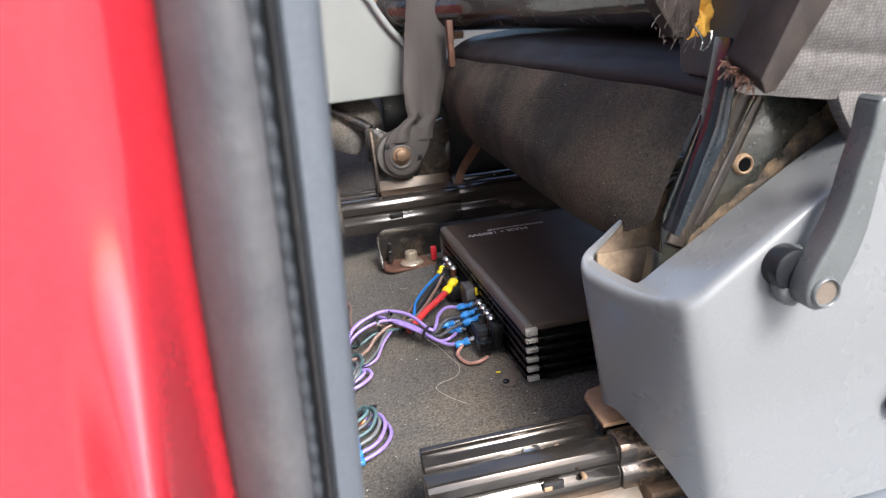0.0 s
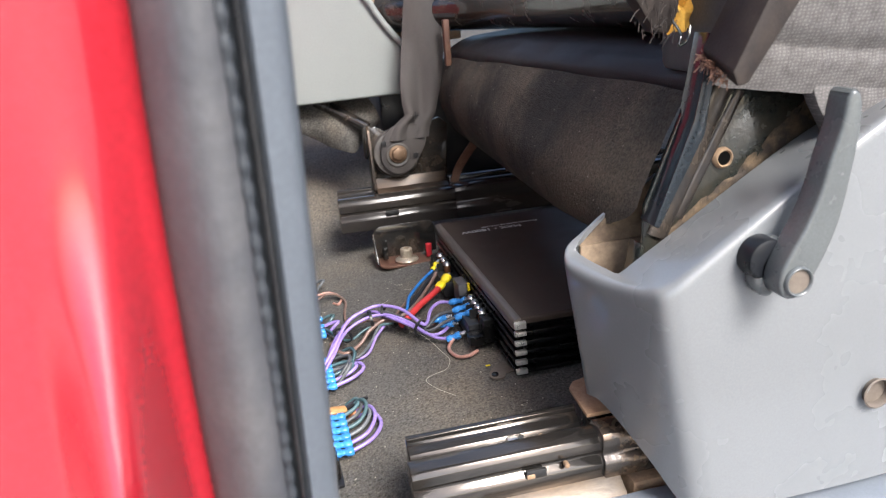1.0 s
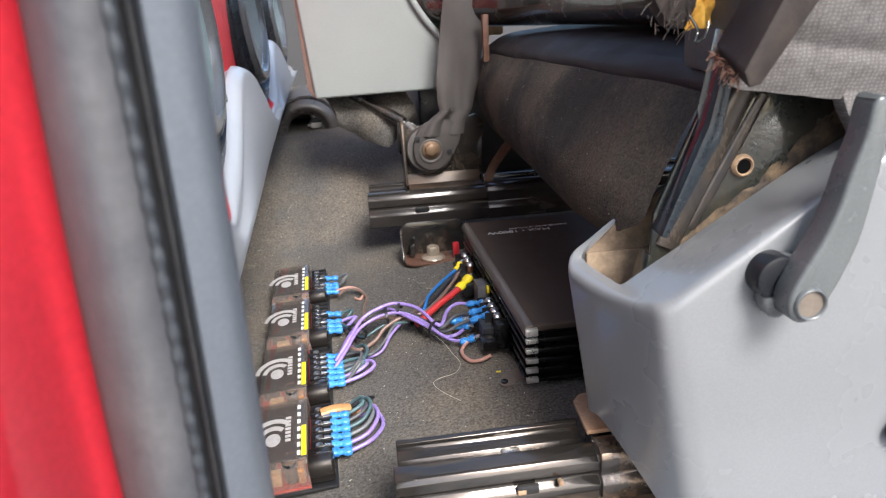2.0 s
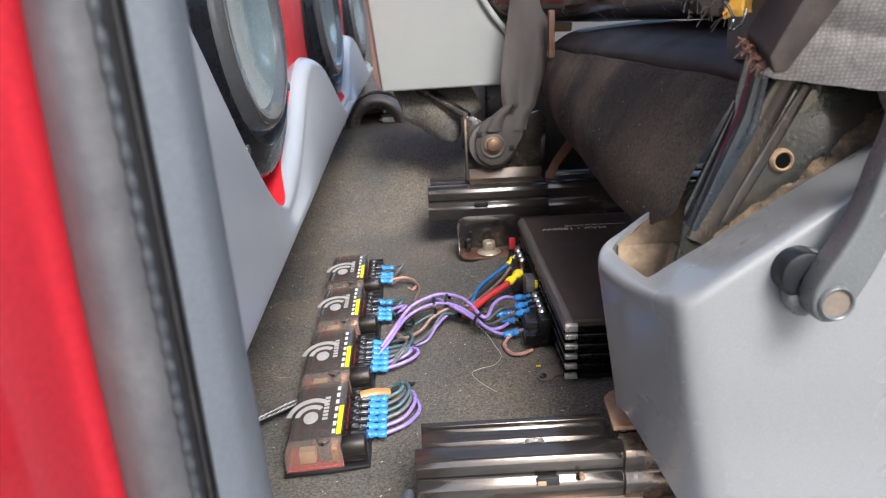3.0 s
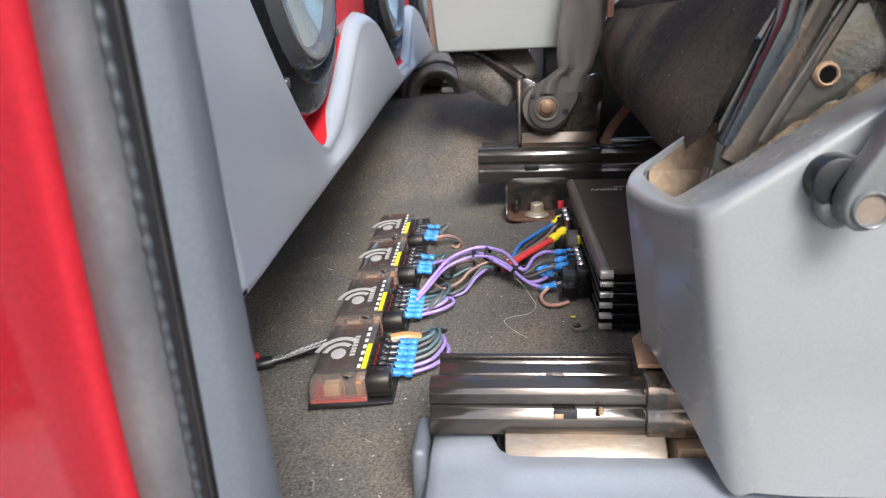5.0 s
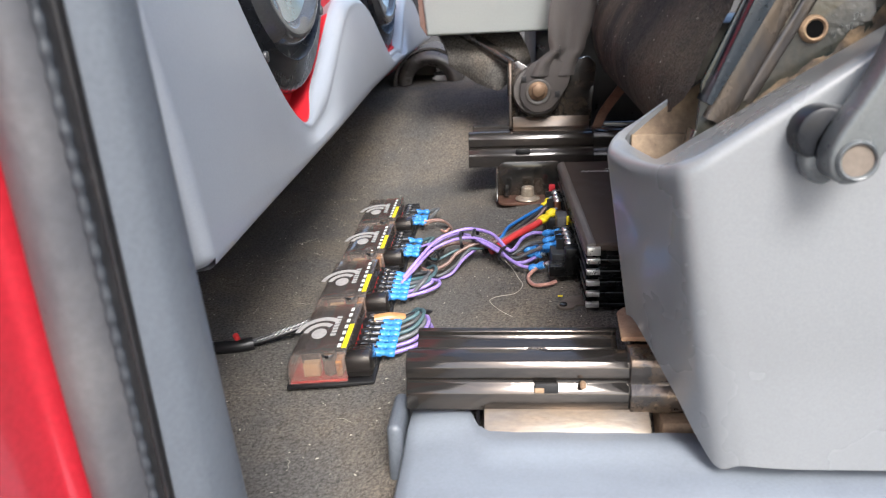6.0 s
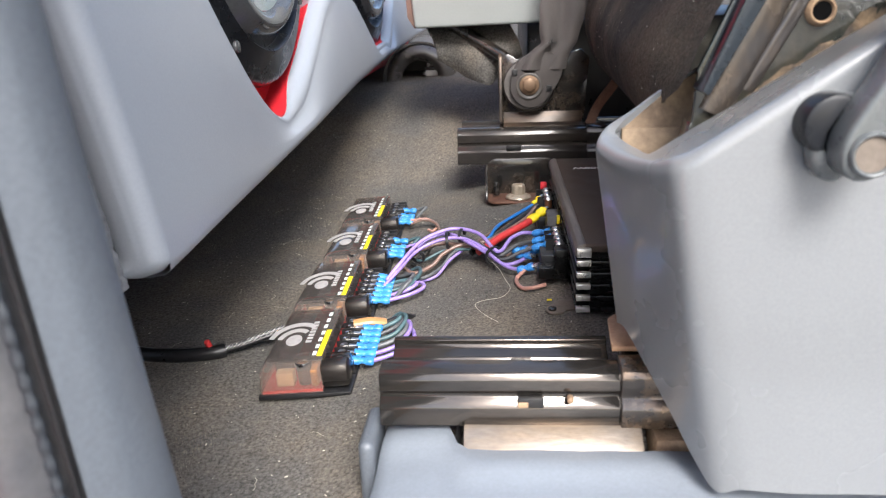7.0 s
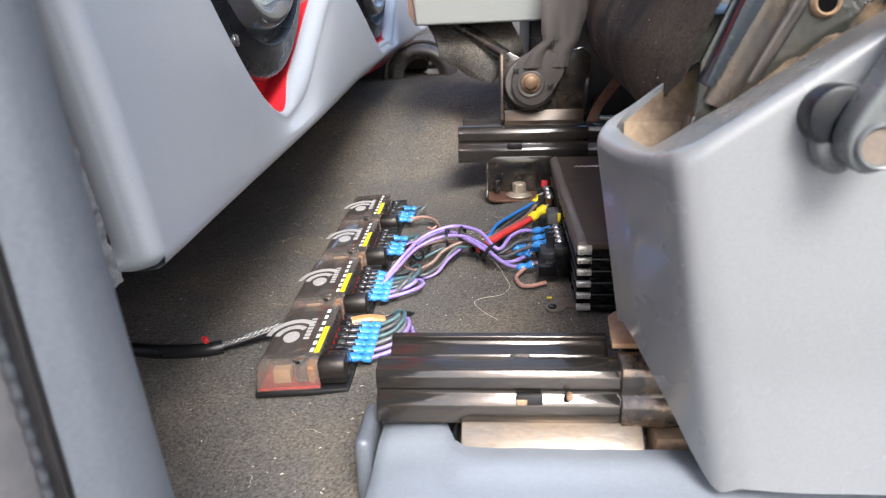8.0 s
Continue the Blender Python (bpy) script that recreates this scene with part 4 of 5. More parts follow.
def along(line, s):
    i = min(int(s), len(line) - 2)
    t = s - i
    p0, p1, p2, p3 = (line[min(max(k, 0), len(line) - 1)] for k in (i - 1, i, i + 1, i + 2))
    return 0.5 * ((2 * p1) + (p2 - p0) * t + (2 * p0 - 5 * p1 + 4 * p2 - p3) * t * t + (3 * p1 - p0 - 3 * p2 + p3) * t ** 3)


def cover_point(u, v):
    s = u * (len(RIDGE) - 1)
    top, inner, low = along(RIDGE, s), along(INNER, s), along(LOWER, s)
    r = 0.0025 + 0.0075 * ease(2.5, 5, s) - 0.002 * ease(8, 11, s)
    a, b = top + (low - top).normalized() * r, top + (inner - top).normalized() * min(r, 0.6 * (inner - top).length)
    if v < 0.60:
        return low.lerp(a, v / 0.60)
    if v < 0.80:
        w = (v - 0.60) / 0.20
        return a * (1 - w) ** 2 + top * 2 * w * (1 - w) + b * w * w
    return b.lerp(inner, (v - 0.80) / 0.20)


side = part("side_cover", grid(cover_point, 136, 50), M_COVER, seat, "smooth grey plastic side cover with open pocket", smooth=80)
thick(side, 0.0035)
part("pocket_liner", box(0.300, 0.366, 0.4585, 0.4625, 0.150, 0.214, 0.001), M_TANDUST, seat, "tan dusty inside of the pocket")
part("pocket_liner", prism([(0.302, 0.20), (0.302, 0.214), (0.326, 0.2345), (0.36, 0.255), (0.36, 0.20)], 'y', 0.4625, 0.4650, 0.0), M_TANDUST, seat, "tan dusty inside of the pocket")
part("pocket_base", box(0.312, 0.37, 0.400, 0.456, 0.176, 0.180, 0.001), M_RUST, seat, "dusty pocket floor")
part("cover_hole", lathe([(0.0, 0.0), (0.0085, 0.0), (0.0088, 0.004), (0.0096, 0.0050), (0.0106, 0.0045)], (0.4545, 0.3606, 0.1245), (0, -1, 0), 24), M_DUSTTAB, seat, "dark recessed screw hole")

hinge = part("hinge_plate", prism([(0.326, 0.190), (0.342, 0.190), (0.44, 0.252), (0.50, 0.300), (0.50, 0.345), (0.372, 0.345), (0.352, 0.300), (0.329, 0.247)], 'y', 0.424, 0.428, 0.001), M_DARKMETAL, seat, "dark dusty pressed-steel hinge plate")
part("hinge_flange", prism([(0.3275, 0.238), (0.331, 0.236), (0.360, 0.291), (0.3665, 0.335), (0.372, 0.350), (0.362, 0.350), (0.357, 0.322), (0.3525, 0.300)], 'y', 0.409, 0.428, 0.001), M_FLANGE, hinge, "blue-black flange along the hinge plate")
part("rib", sweep([(0.337, 0.4235, 0.226), (0.359, 0.4228, 0.274), (0.386, 0.4228, 0.330)], [(p[0] * 1.0, p[1] * 0.34) for p in ring(0.0075, 14)], up=(0, 1, 0)), M_RIB, hinge, "broad pressed rib", smooth=60)
part("rib", sweep([(0.352, 0.4240, 0.236), (0.371, 0.4236, 0.272), (0.392, 0.4236, 0.312)], [(p[0] * 1.0, p[1] * 0.3) for p in ring(0.0034, 12)], up=(0, 1, 0)), M_RIB, hinge, "narrow pressed rib", smooth=60)
part("hinge_hole", lathe([(0.0, -0.001), (0.0042, -0.001), (0.0044, 0.0026), (0.0052, 0.0034), (0.0064, 0.0024), (0.0070, 0.0)], (0.3815, 0.4238, 0.2715), (0, -1, 0), 24), M_RUST, hinge, "raised rusty ring round a hole", smooth=60)
# no hole is cut: a matt black disc paints its shaded depth
part("bore_shade", cyl((0.3815, 0.4224, 0.2715), (0.3815, 0.4215, 0.2715), 0.0049, 20), M_BORESHADE, hinge, "black disc for the shade in the bolt hole")
def crust(u, v):
    x = 0.338 + 0.115 * u
    z0 = 0.208 + 0.078 * u
    n = noise.noise((u * 14, v * 3, 2.2)) * 0.004 + noise.noise((u * 50, v * 12, 4)) * 0.0015
    return x, 0.4225 + 0.001 * v - n * 0.3, z0 + (0.017 + n + 0.010 * ease(0.35, 1, u)) * v
part("dirt_crust", grid(crust, 90, 12), M_CRUST, hinge, "crust of tan dirt and rust")
part("stop_block", box(0.3285, 0.3375, 0.412, 0.424, 0.198, 0.214, 0.001), M_TANDUST, seat, "small tan stop block")
part("stop_plate", prism([(0.3185, 0.185), (0.3255, 0.185), (0.3295, 0.220), (0.3270, 0.222)], 'y', 0.424, 0.440, 0.0006), M_DARKMETAL, seat, "rusty upright plate in the pocket")

# the lever
left = [(0.3576, 0.2240), (0.3588, 0.2300), (0.3624, 0.2378), (0.3714, 0.2537), (0.3780, 0.2696), (0.3825, 0.2873), (0.3872, 0.3027), (0.3888, 0.3130), (0.3896, 0.3180)]
right = [(0.3745, 0.2180), (0.3790, 0.2255), (0.3837, 0.2344), (0.3890, 0.2470), (0.3926, 0.2601), (0.3962, 0.2819), (0.3985, 0.2997), (0.3986, 0.3110), (0.3978, 0.3165)]
smooth_left = [(p.x, p.y) for p in spline([(a, b, 0) for a, b in left], 3)]
smooth_right = [(p.x, p.y) for p in spline([(a, b, 0) for a, b in right], 3)]
cap = [(0.3966, 0.3200), (0.3945, 0.3220), (0.3918, 0.3218), (0.3903, 0.3204)]
toe = [(0.3582, 0.2190), (0.3605, 0.2155), (0.3640, 0.2138), (0.3680, 0.2135), (0.3718, 0.2150)]
lever = part("lever", prism(toe + smooth_right + cap + smooth_left[::-1], 'y', 0.3300, 0.3465, 0.0024, segs=4), M_LEVER, seat, "curved grey plastic lever", smooth=60)
part("pivot_hole", lathe([(0.0, 0.0002), (0.0068, 0.0004), (0.0068, -0.001)], (0.3684, 0.3298, 0.2240), (0, -1, 0), 24), M_DUSTTAB, lever, "dusty tan pivot hole")
part("pivot_ring", lathe([(0.0066, 0.0), (0.0068, 0.0016), (0.0076, 0.0020), (0.0084, 0.0014), (0.0088, -0.001)], (0.3684, 0.3298, 0.2240), (0, -1, 0), 28), M_LEVER, lever, "raised ring round the pivot hole", smooth=60)
part("boss", cyl((0.3610, 0.3440, 0.2320), (0.3610, 0.3720, 0.2320), 0.0120, 32, bevel=0.002), M_RING, lever, "dark round pivot boss")
part("boss_arm", prism([(0.3525, 0.2190), (0.3560, 0.2120), (0.3640, 0.2090), (0.3740, 0.2200), (0.3740, 0.2380), (0.3680, 0.2450), (0.3590, 0.2410), (0.3535, 0.2310)], 'y', 0.3440, 0.3560, 0.004, segs=3), M_LEVER, lever, smooth=60)


# cushion and its torn edge
def cushion_point(u, v):
    edge = 0.3480 + 0.70 * min(v * 0.24, 0.085)
    x = edge + (0.772 - edge) * u
    z0 = lerp([(0.342, 0.3275), (0.352, 0.322), (0.40, 0.314), (0.46, 0.306), (0.8, 0.300)], x)
    bulge = math.sin(min(1, v * 2.2) * math.pi / 2)
    seam = 0.0035 * math.exp(-((v - 0.11) / 0.018) ** 2)
    y = 0.385 - 0.032 * bulge + seam
    return x, y, z0 + 0.24 * v + 0.0015 * noise.noise((u * 20, v * 20, 1))


part("cushion", grid(cushion_point, 60, 60), M_FABRIC, seat, "grey woven fabric cushion side", smooth=80)
part("cushion_body", box(0.362, 0.95, 0.388, 0.47, 0.324, 0.55, 0.006), M_VINYL, seat, "dark cushion body")
part("back_fabric", prism([(0.405, 0.3285), (0.445, 0.333), (0.62, 0.333), (0.62, 0.22), (0.462, 0.235), (0.438, 0.268), (0.415, 0.305)], 'y', 0.383, 0.395, 0.003), M_FABRIC, seat, "grey fabric below the cushion")
trim = prism([(0.3365, 0.3275), (0.3425, 0.3284), (0.3690, 0.3660), (0.4000, 0.4100), (0.4000, 0.56), (0.3760, 0.56), (0.3680, 0.4000), (0.3335, 0.3350)], 'y', 0.344, 0.378, 0.0015)
for v in trim.verts:
    if v.co.y > 0.36 and v.co.z < 0.345:
        v.co += Vector((0.003, 0, 0.0095))
part("edge_trim", trim, M_TRIMDARK, seat, "dark plastic trim along the cushion edge")
rnd = random.Random(21)
shred = bmesh.new()
for k in range(90):
    p = Vector((0.3385, 0.380, 0.339)).lerp(Vector((0.3365, 0.350, 0.3285)), rnd.random()) + Vector((rnd.uniform(-0.003, 0.001), 0, rnd.uniform(-0.001, 0.003)))
    d = Vector((rnd.uniform(-0.006, 0.001), rnd.uniform(-0.004, 0.001), rnd.uniform(-0.006, 0.003)))
    shred = wire([p, p + d * 0.5 + Vector((0, 0, rnd.uniform(-0.001, 0.001))), p + d], rnd.uniform(0.0002, 0.0005), bm=shred, seg=4, steps=2)
part("torn_edge", shred, M_DARKRUST, seat, "frayed brown edge of the lining")
part("foam", grid(lambda u, v: (0.346 + 0.034 * u, 0.432 + 0.006 * noise.noise((u * 5, v * 5, 0)), 0.350 + 0.035 * v + 0.004 * noise.noise((u * 6, v * 3, 7))), 20, 16), M_FOAM, seat, "exposed yellow foam")
tuft = prism([(0.318, 0.372), (0.331, 0.352), (0.340, 0.350), (0.346, 0.362), (0.352, 0.42), (0.330, 0.42)], 'y', 0.418, 0.432, 0.002)
rnd = random.Random(11)
for k in range(60):
    p = Vector((rnd.uniform(0.318, 0.342), rnd.uniform(0.410, 0.420), rnd.uniform(0.350, 0.385)))
    d = Vector((rnd.uniform(-0.008, 0.002), rnd.uniform(-0.005, 0.001), rnd.uniform(-0.010, 0.001)))
    tuft = wire([p, p + d * 0.5 + Vector((0, 0, 0.001)), p + d], 0.0003, bm=tuft, seg=4, steps=2)
part("frayed_lining", tuft, M_TRIMDARK, seat, "frayed dark lining")
part("spring_clip", wire([(0.340, 0.415, 0.358), (0.344, 0.412, 0.350), (0.342, 0.410, 0.344), (0.348, 0.411, 0.347), (0.351, 0.414, 0.354)], 0.0008), M_DARKMETAL, seat, "bent steel spring clip")

# ---- amplifier under the seat ----
amp = thing("amplifier", (0.40, 0.75, 0.05), "flat black finned car amplifier on the carpet", "amplifier")
part("lid", prism([(0.5925, 0.0985), (0.5925, 0.1035), (0.5945, 0.1050), (0.9090, 0.1050), (0.9100, 0.1035), (0.9100, 0.0985)], 'x', 0.2960, 0.505, 0.0005), M_AMP, amp, "satin black lid")
part("edge_strip", prism([(0.2905, 0.0960), (0.2905, 0.1015), (0.2925, 0.1042), (0.2958, 0.1054), (0.2985, 0.1054), (0.2985, 0.0960)], 'y', 0.5920, 0.9085, 0.0004), M_AMPEDGE, amp, "brushed bevelled edge")
part("body", box(0.2945, 0.500, 0.600, 0.905, 0.052, 0.0985), M_FIN, amp, "black finned body")
for k in range(6):
    z = 0.1010 - 0.0094 * k
    h = 0.0062 if k == 0 else 0.0036
    if k:
        part("fin", box(0.3020, 0.505, 0.5900, 0.6005, z - 0.0030, z + 0.0006, 0.0005), M_FIN, amp)
    part("fin_tip", box(0.2915, 0.3022, 0.5886, 0.5935, z - h + 0.0006, z + 0.0014, 0.0006), M_FINEDGE, amp, "bright machined fin tip")
for k in range(5):
    z = 0.0916 - 0.0094 * k
    part("side_fin", box(0.2915, 0.2950, 0.594, 0.905, z - 0.0030, z + 0.0006, 0.0004), M_FIN, amp)
part("mounting_tab", prism([(0.2690, 0.6030), (0.2715, 0.5975), (0.2770, 0.5960), (0.2830, 0.5985), (0.2850, 0.6040), (0.2930, 0.6060), (0.2930, 0.6260), (0.2800, 0.6220), (0.2710, 0.6100)], 'z', 0.0455, 0.0478, 0.0006), M_DUSTTAB, amp, "dusty brown mounting tab")
part("tab_screw", cyl((0.2745, 0.6025, 0.0475), (0.2745, 0.6025, 0.0497), 0.0034, 12, bevel=0.0006), M_BLACKSTEEL, amp, "black tab screw")
part("foot", box(0.31, 0.48, 0.62, 0.88, 0.043, 0.0525), M_BLACK, amp, "low black foot")
part("socket_block", box(0.2800, 0.2915, 0.6540, 0.6700, 0.054, 0.0800, 0.0008), M_FIN, amp, "black socket block")
part("socket", box(0.2660, 0.2810, 0.6540, 0.6690, 0.054, 0.0640, 0.0008), M_FIN, amp, "black plug socket")
part("terminal_block", box(0.2690, 0.2915, 0.6700, 0.7440, 0.054, 0.0700, 0.0006), M_BLACK, amp, "black speaker terminal block")
part("power_block", box(0.2720, 0.2915, 0.7900, 0.8680, 0.054, 0.0700, 0.0006), M_BLACK, amp, "black power terminal block")
part("fuse_holder", box(0.2790, 0.2905, 0.7460, 0.7720, 0.060, 0.0830, 0.0012), M_RUBBER, amp, "grey fuse holder")
part("fuse", box(0.2880, 0.2910, 0.7420, 0.7450, 0.076, 0.0850, 0.0005), M_YELLOW, amp, "yellow blade fuse")
for y in (0.678, 0.691, 0.704, 0.718, 0.826, 0.843, 0.860):
    big = y > 0.8
    part("screw", lathe([(0.0, 0.0020), (0.0012, 0.0036), (0.0030, 0.0036), (0.0046, 0.0012), (0.0050, 0.0)], (0.2850, y, 0.0775 if not big else 0.079), (0, 0, 1), 14), M_STEEL, amp, "bright terminal screw", smooth=60)
    part("screw_post", cyl((0.2850, y, 0.070), (0.2850, y, 0.0780 if not big else 0.0795), 0.0038, 10), M_COPPER, amp, "copper-coloured clamp")
    part("divider", box(0.2740, 0.2912, y + 0.0052, y + 0.0064, 0.069, 0.0800), M_BLACK, amp)


def lettering(name, text, size, m, parent, material, label=""):
    cu = bpy.data.curves.new(name, 'FONT')
    cu.body, cu.size, cu.extrude = text, size, 0.00012
    tmp = bpy.data.objects.new(name, cu)
    me = bpy.data.meshes.new_from_object(tmp)
    bpy.data.objects.remove(tmp)
    me.transform(Matrix.Translation(-BASE[parent.name]) @ m)
    me.materials.append(material)
    ob = new(name, me)
    ob.parent = parent
    return tagged(ob, label)


lettering("lettering", "MAX \u2022 1800W", 0.0125, pose(0.389, 0.860, 0.1052, 0, 0, 180), amp, M_WHITE, "white lettering MAX 1800W")
lettering("lettering", "CHANNEL CLASS AB AMPLIFIER", 0.0052, pose(0.4140, 0.8690, 0.1052, 0, 0, 180), amp, M_WHITE, "small white lettering on the lid")

# ---- crossovers ----
def crossover():
    c = thing("crossover", (0, 0, 0), "speaker crossover in a smoked clear case with screw terminals", "crossover", "crossovers on the carpet")
    part("base_plate", box(0, 0.070, 0, 0.107, 0, 0.0035, 0.0012), M_BLACK, c, "black base plate")
    part("circuit_board", box(0.003, 0.0485, 0.003, 0.104, 0.0036, 0.0056), M_PCB, c, "red circuit board")
    part("capacitor", cyl((0.0475, 0.0150, 0.0146), (0.0675, 0.0150, 0.0146), 0.0088, 28, bevel=0.0015), M_BLACKWIRE, c, "black cylinder capacitor")
    part("resistor", box(0.013, 0.026, 0.009, 0.018, 0.0056, 0.0165, 0.0008), M_CREAM, c, "cream block resistor")
    part("film_capacitor", box(0.0395, 0.0450, 0.007, 0.020, 0.0056, 0.0190, 0.0012), M_AMBER, c, "amber film capacitor")
    part("coil", lathe([(0.006, 0.0), (0.0125, 0.0), (0.0125, 0.014), (0.006, 0.014)], (0.020, 0.066, 0.0056), (0, 0, 1), 24), M_COPPER, c, "copper wire coil")
    part("film_capacitor", box(0.032, 0.045, 0.032, 0.058, 0.0056, 0.019, 0.0015), M_AMBER, c, "amber film capacitor")
    part("relay", box(0.006, 0.020, 0.032, 0.046, 0.0056, 0.017, 0.0008), M_BLACK, c, "black component")
    TOP = 0.0255

    def case(u, v):
        # a low hood open towards the terminals, with a rounded near end
        prof = [(0.002, 0.0036), (0.002, 0.018), (0.003, 0.0222), (0.0055, 0.0248), (0.009, TOP), (0.047, TOP), (0.0485, 0.0248), (0.0490, 0.023)]
        s = v * (len(prof) - 1)
        i = min(int(s), len(prof) - 2)
        x, z = (prof[i][k] + (prof[i + 1][k] - prof[i][k]) * (s - i) for k in (0, 1))
        y = 0.002 + 0.102 * u ** 1.5
        near = lerp([(0, 0.0036), (0.002, 0.0130), (0.0045, 0.0190), (0.0080, 0.0228), (0.0120, 0.0248), (0.0155, TOP), (1, TOP)], y - 0.002)
        return x, y, min(z, near)
    thick(part("clear_case", grid(case, 60, 42), M_SMOKE, c, "smoked see-through case", smooth=40), 0.0012)
    part("clear_end", box(0.0480, 0.0692, 0.0030, 0.0262, 0.0056, 0.0246, 0.0030), M_CLEAREND, c, "see-through end of the case")
    part("case_rim", box(0.0478, 0.0492, 0.026, 0.104, 0.014, TOP), M_SMOKE, c)
    part("screw_well", lathe([(0.0032, 0.0), (0.0054, 0.0), (0.0056, 0.010), (0.0064, 0.0175), (0.0058, 0.0180), (0.0048, 0.0150)], (0.0340, 0.0145, 0.0056), (0, 0, 1), 24), M_BLACK, c, "dark screw well", smooth=60)
    part("case_screw", lathe([(0.0, 0.0012), (0.003, 0.0010), (0.0046, 0.0)], (0.0340, 0.0145, 0.0222), (0, 0, 1), 16), M_BRASSBOLT, c, "dull case screw", smooth=60)
    part("well_ring", lathe([(0.0050, 0.0), (0.0056, 0.0008), (0.0064, 0.0008), (0.0068, 0.0)], (0.0340, 0.0170, TOP), (0, 0, 1), 24), M_SMOKE, c, "raised ring over the screw", smooth=60)
    block = part("terminal_block", box(0.0490, 0.0694, 0.0262, 0.1055, 0.0036, 0.0088, 0.0004), M_BLACK, c, "black screw terminal block")
    for k in range(8):
        y = 0.0268 + 0.0112 * k
        part("divider", box(0.0500, 0.0690, y - 0.0007, y + 0.0007, 0.0088, 0.0152, 0.0003), M_BLACK, block)
        if k < 7:
            part("screw", lathe([(0.0, 0.0012), (0.0012, 0.0028), (0.0030, 0.0028), (0.0040, 0.0)], (0.0570, y + 0.0056, 0.0122), (0, 0, 1), 12), M_STEEL, block, "bright terminal screw", smooth=60)
    part("label_strip", box(0.0440, 0.0480, 0.0165, 0.0600, TOP + 0.0002, TOP + 0.0005), M_YELLOW, c, "yellow marking strip")
    for k in range(7):
        y = 0.0180 + 0.0115 * k
        part("mark", box(0.0404, 0.0432, y, y + 0.0062, TOP + 0.0002, TOP + 0.0005), M_WHITE, c, "white terminal mark")
    # printed emblem: a dot with two arcs, and a row of bars
    EX, EY, LONG = 0.0205, 0.0450, 1.45
    dot = lathe([(0.0, TOP + 0.0006), (0.0062, TOP + 0.0006), (0.0062, TOP)], (0, 0, 0), (0, 0, 1), 28)
    for v in dot.verts:
        v.co = (EX + v.co.x, EY + v.co.y * LONG, v.co.z)
    part("emblem_dot", dot, M_SILVER, c, "silver printed dot")
    for r, w in ((0.0120, 0.0040), (0.0195, 0.0042)):
        def arc(u, v, r=r, w=w):
            a = radians(50 + 122 * u)
            rr = r + w * (v - 0.5)
            return EX + rr * math.cos(a), EY + LONG * rr * math.sin(a), TOP + 0.0006
        thick(part("emblem_arc", grid(arc, 24, 2), M_SILVER, c, "silver printed arc"), 0.0004)
    for k in range(7):
        y = 0.0400 + 0.0056 * k
        part("emblem_bar", box(0.0305, 0.0350, y, y + 0.0036, TOP + 0.0002, TOP + 0.0005), M_SILVER, c, "silver printed bar")
    return c


first = crossover()
SPOTS = [(0.0545, 0.5320, 4.0, 1.5), (0.0515, 0.6430, 4.5, 1.5), (0.0510, 0.7600, 4.5, 1.0), (0.0490, 0.8690, 5.0, 1.0)]
for k, (x, y, ry, rz) in enumerate(SPOTS):
    m = pose(x, y, floor_z(x + 0.01, y + 0.05) + 0.0015, 1.5, -ry * 0.8, rz)
    if k == 0:
        first.matrix_basis = m
        home = m
    else:
        copy_thing(first, m)
POSES = [pose(x, y, floor_z(x + 0.01, y + 0.05) + 0.0015, 1.5, -ry * 0.8, rz) for x, y, ry, rz in SPOTS]

# ---- wiring ----
loom = thing("wiring_loom", (0.2, 0.75, 0.045), "violet, grey and brown wires tied in a loom across the carpet", "wiring")


def crimp(parent, a, b, r=0.0031, material=None, tongue=True):
    """A crimped spade: coloured sleeve from a to b with a bare tongue beyond b."""
    a, b = Vector(a), Vector(b)
    d = (b - a).normalized()
    pts = [a.lerp(b, t) for t in (0, 0.1, 0.35, 0.45, 0.6, 0.7, 1.0)]
    rad = [0.8, 1.0, 1.0, 0.72, 0.72, 1.0, 1.02]
    bm = bmesh.new()
    bm = sweep(pts, [(p[0] * 1.15, p[1] * 0.85) for p in ring(r, 10)], steps=1, scales=lambda t: rad[min(6, int(round(t * 6)))])
    s = part("crimp_sleeve", bm, material or M_BLUE, parent, "coloured crimp sleeve", smooth=60)
    if tongue:
        e = b + d * 0.006
        part("spade_tongue", cyl(b - d * 0.001, e, 0.0022, 8, bm=None), M_STEEL, parent, "bare metal tongue")
    return s


def run_wire(name, material, r, pts):
    part(name, wire(pts, r * 0.93), material, loom, smooth=80)


run_wire("violet_wire", M_PURPLE, 0.0020, [(0.125, 0.718, 0.030), (0.139, 0.729, 0.045), (0.155, 0.756, 0.056), (0.175, 0.763, 0.064), (0.193, 0.766, 0.066), (0.214, 0.747, 0.066), (0.228, 0.713, 0.062), (0.235, 0.714, 0.060), (0.244, 0.734, 0.065), (0.256, 0.743, 0.068), (0.268, 0.732, 0.070)])
run_wire("violet_wire", M_PURPLE, 0.0020, [(0.128, 0.726, 0.030), (0.142, 0.758, 0.040), (0.162, 0.775, 0.053), (0.183, 0.774, 0.058), (0.205, 0.742, 0.058), (0.222, 0.720, 0.055), (0.236, 0.705, 0.050), (0.249, 0.703, 0.052), (0.261, 0.714, 0.055), (0.267, 0.712, 0.060)])
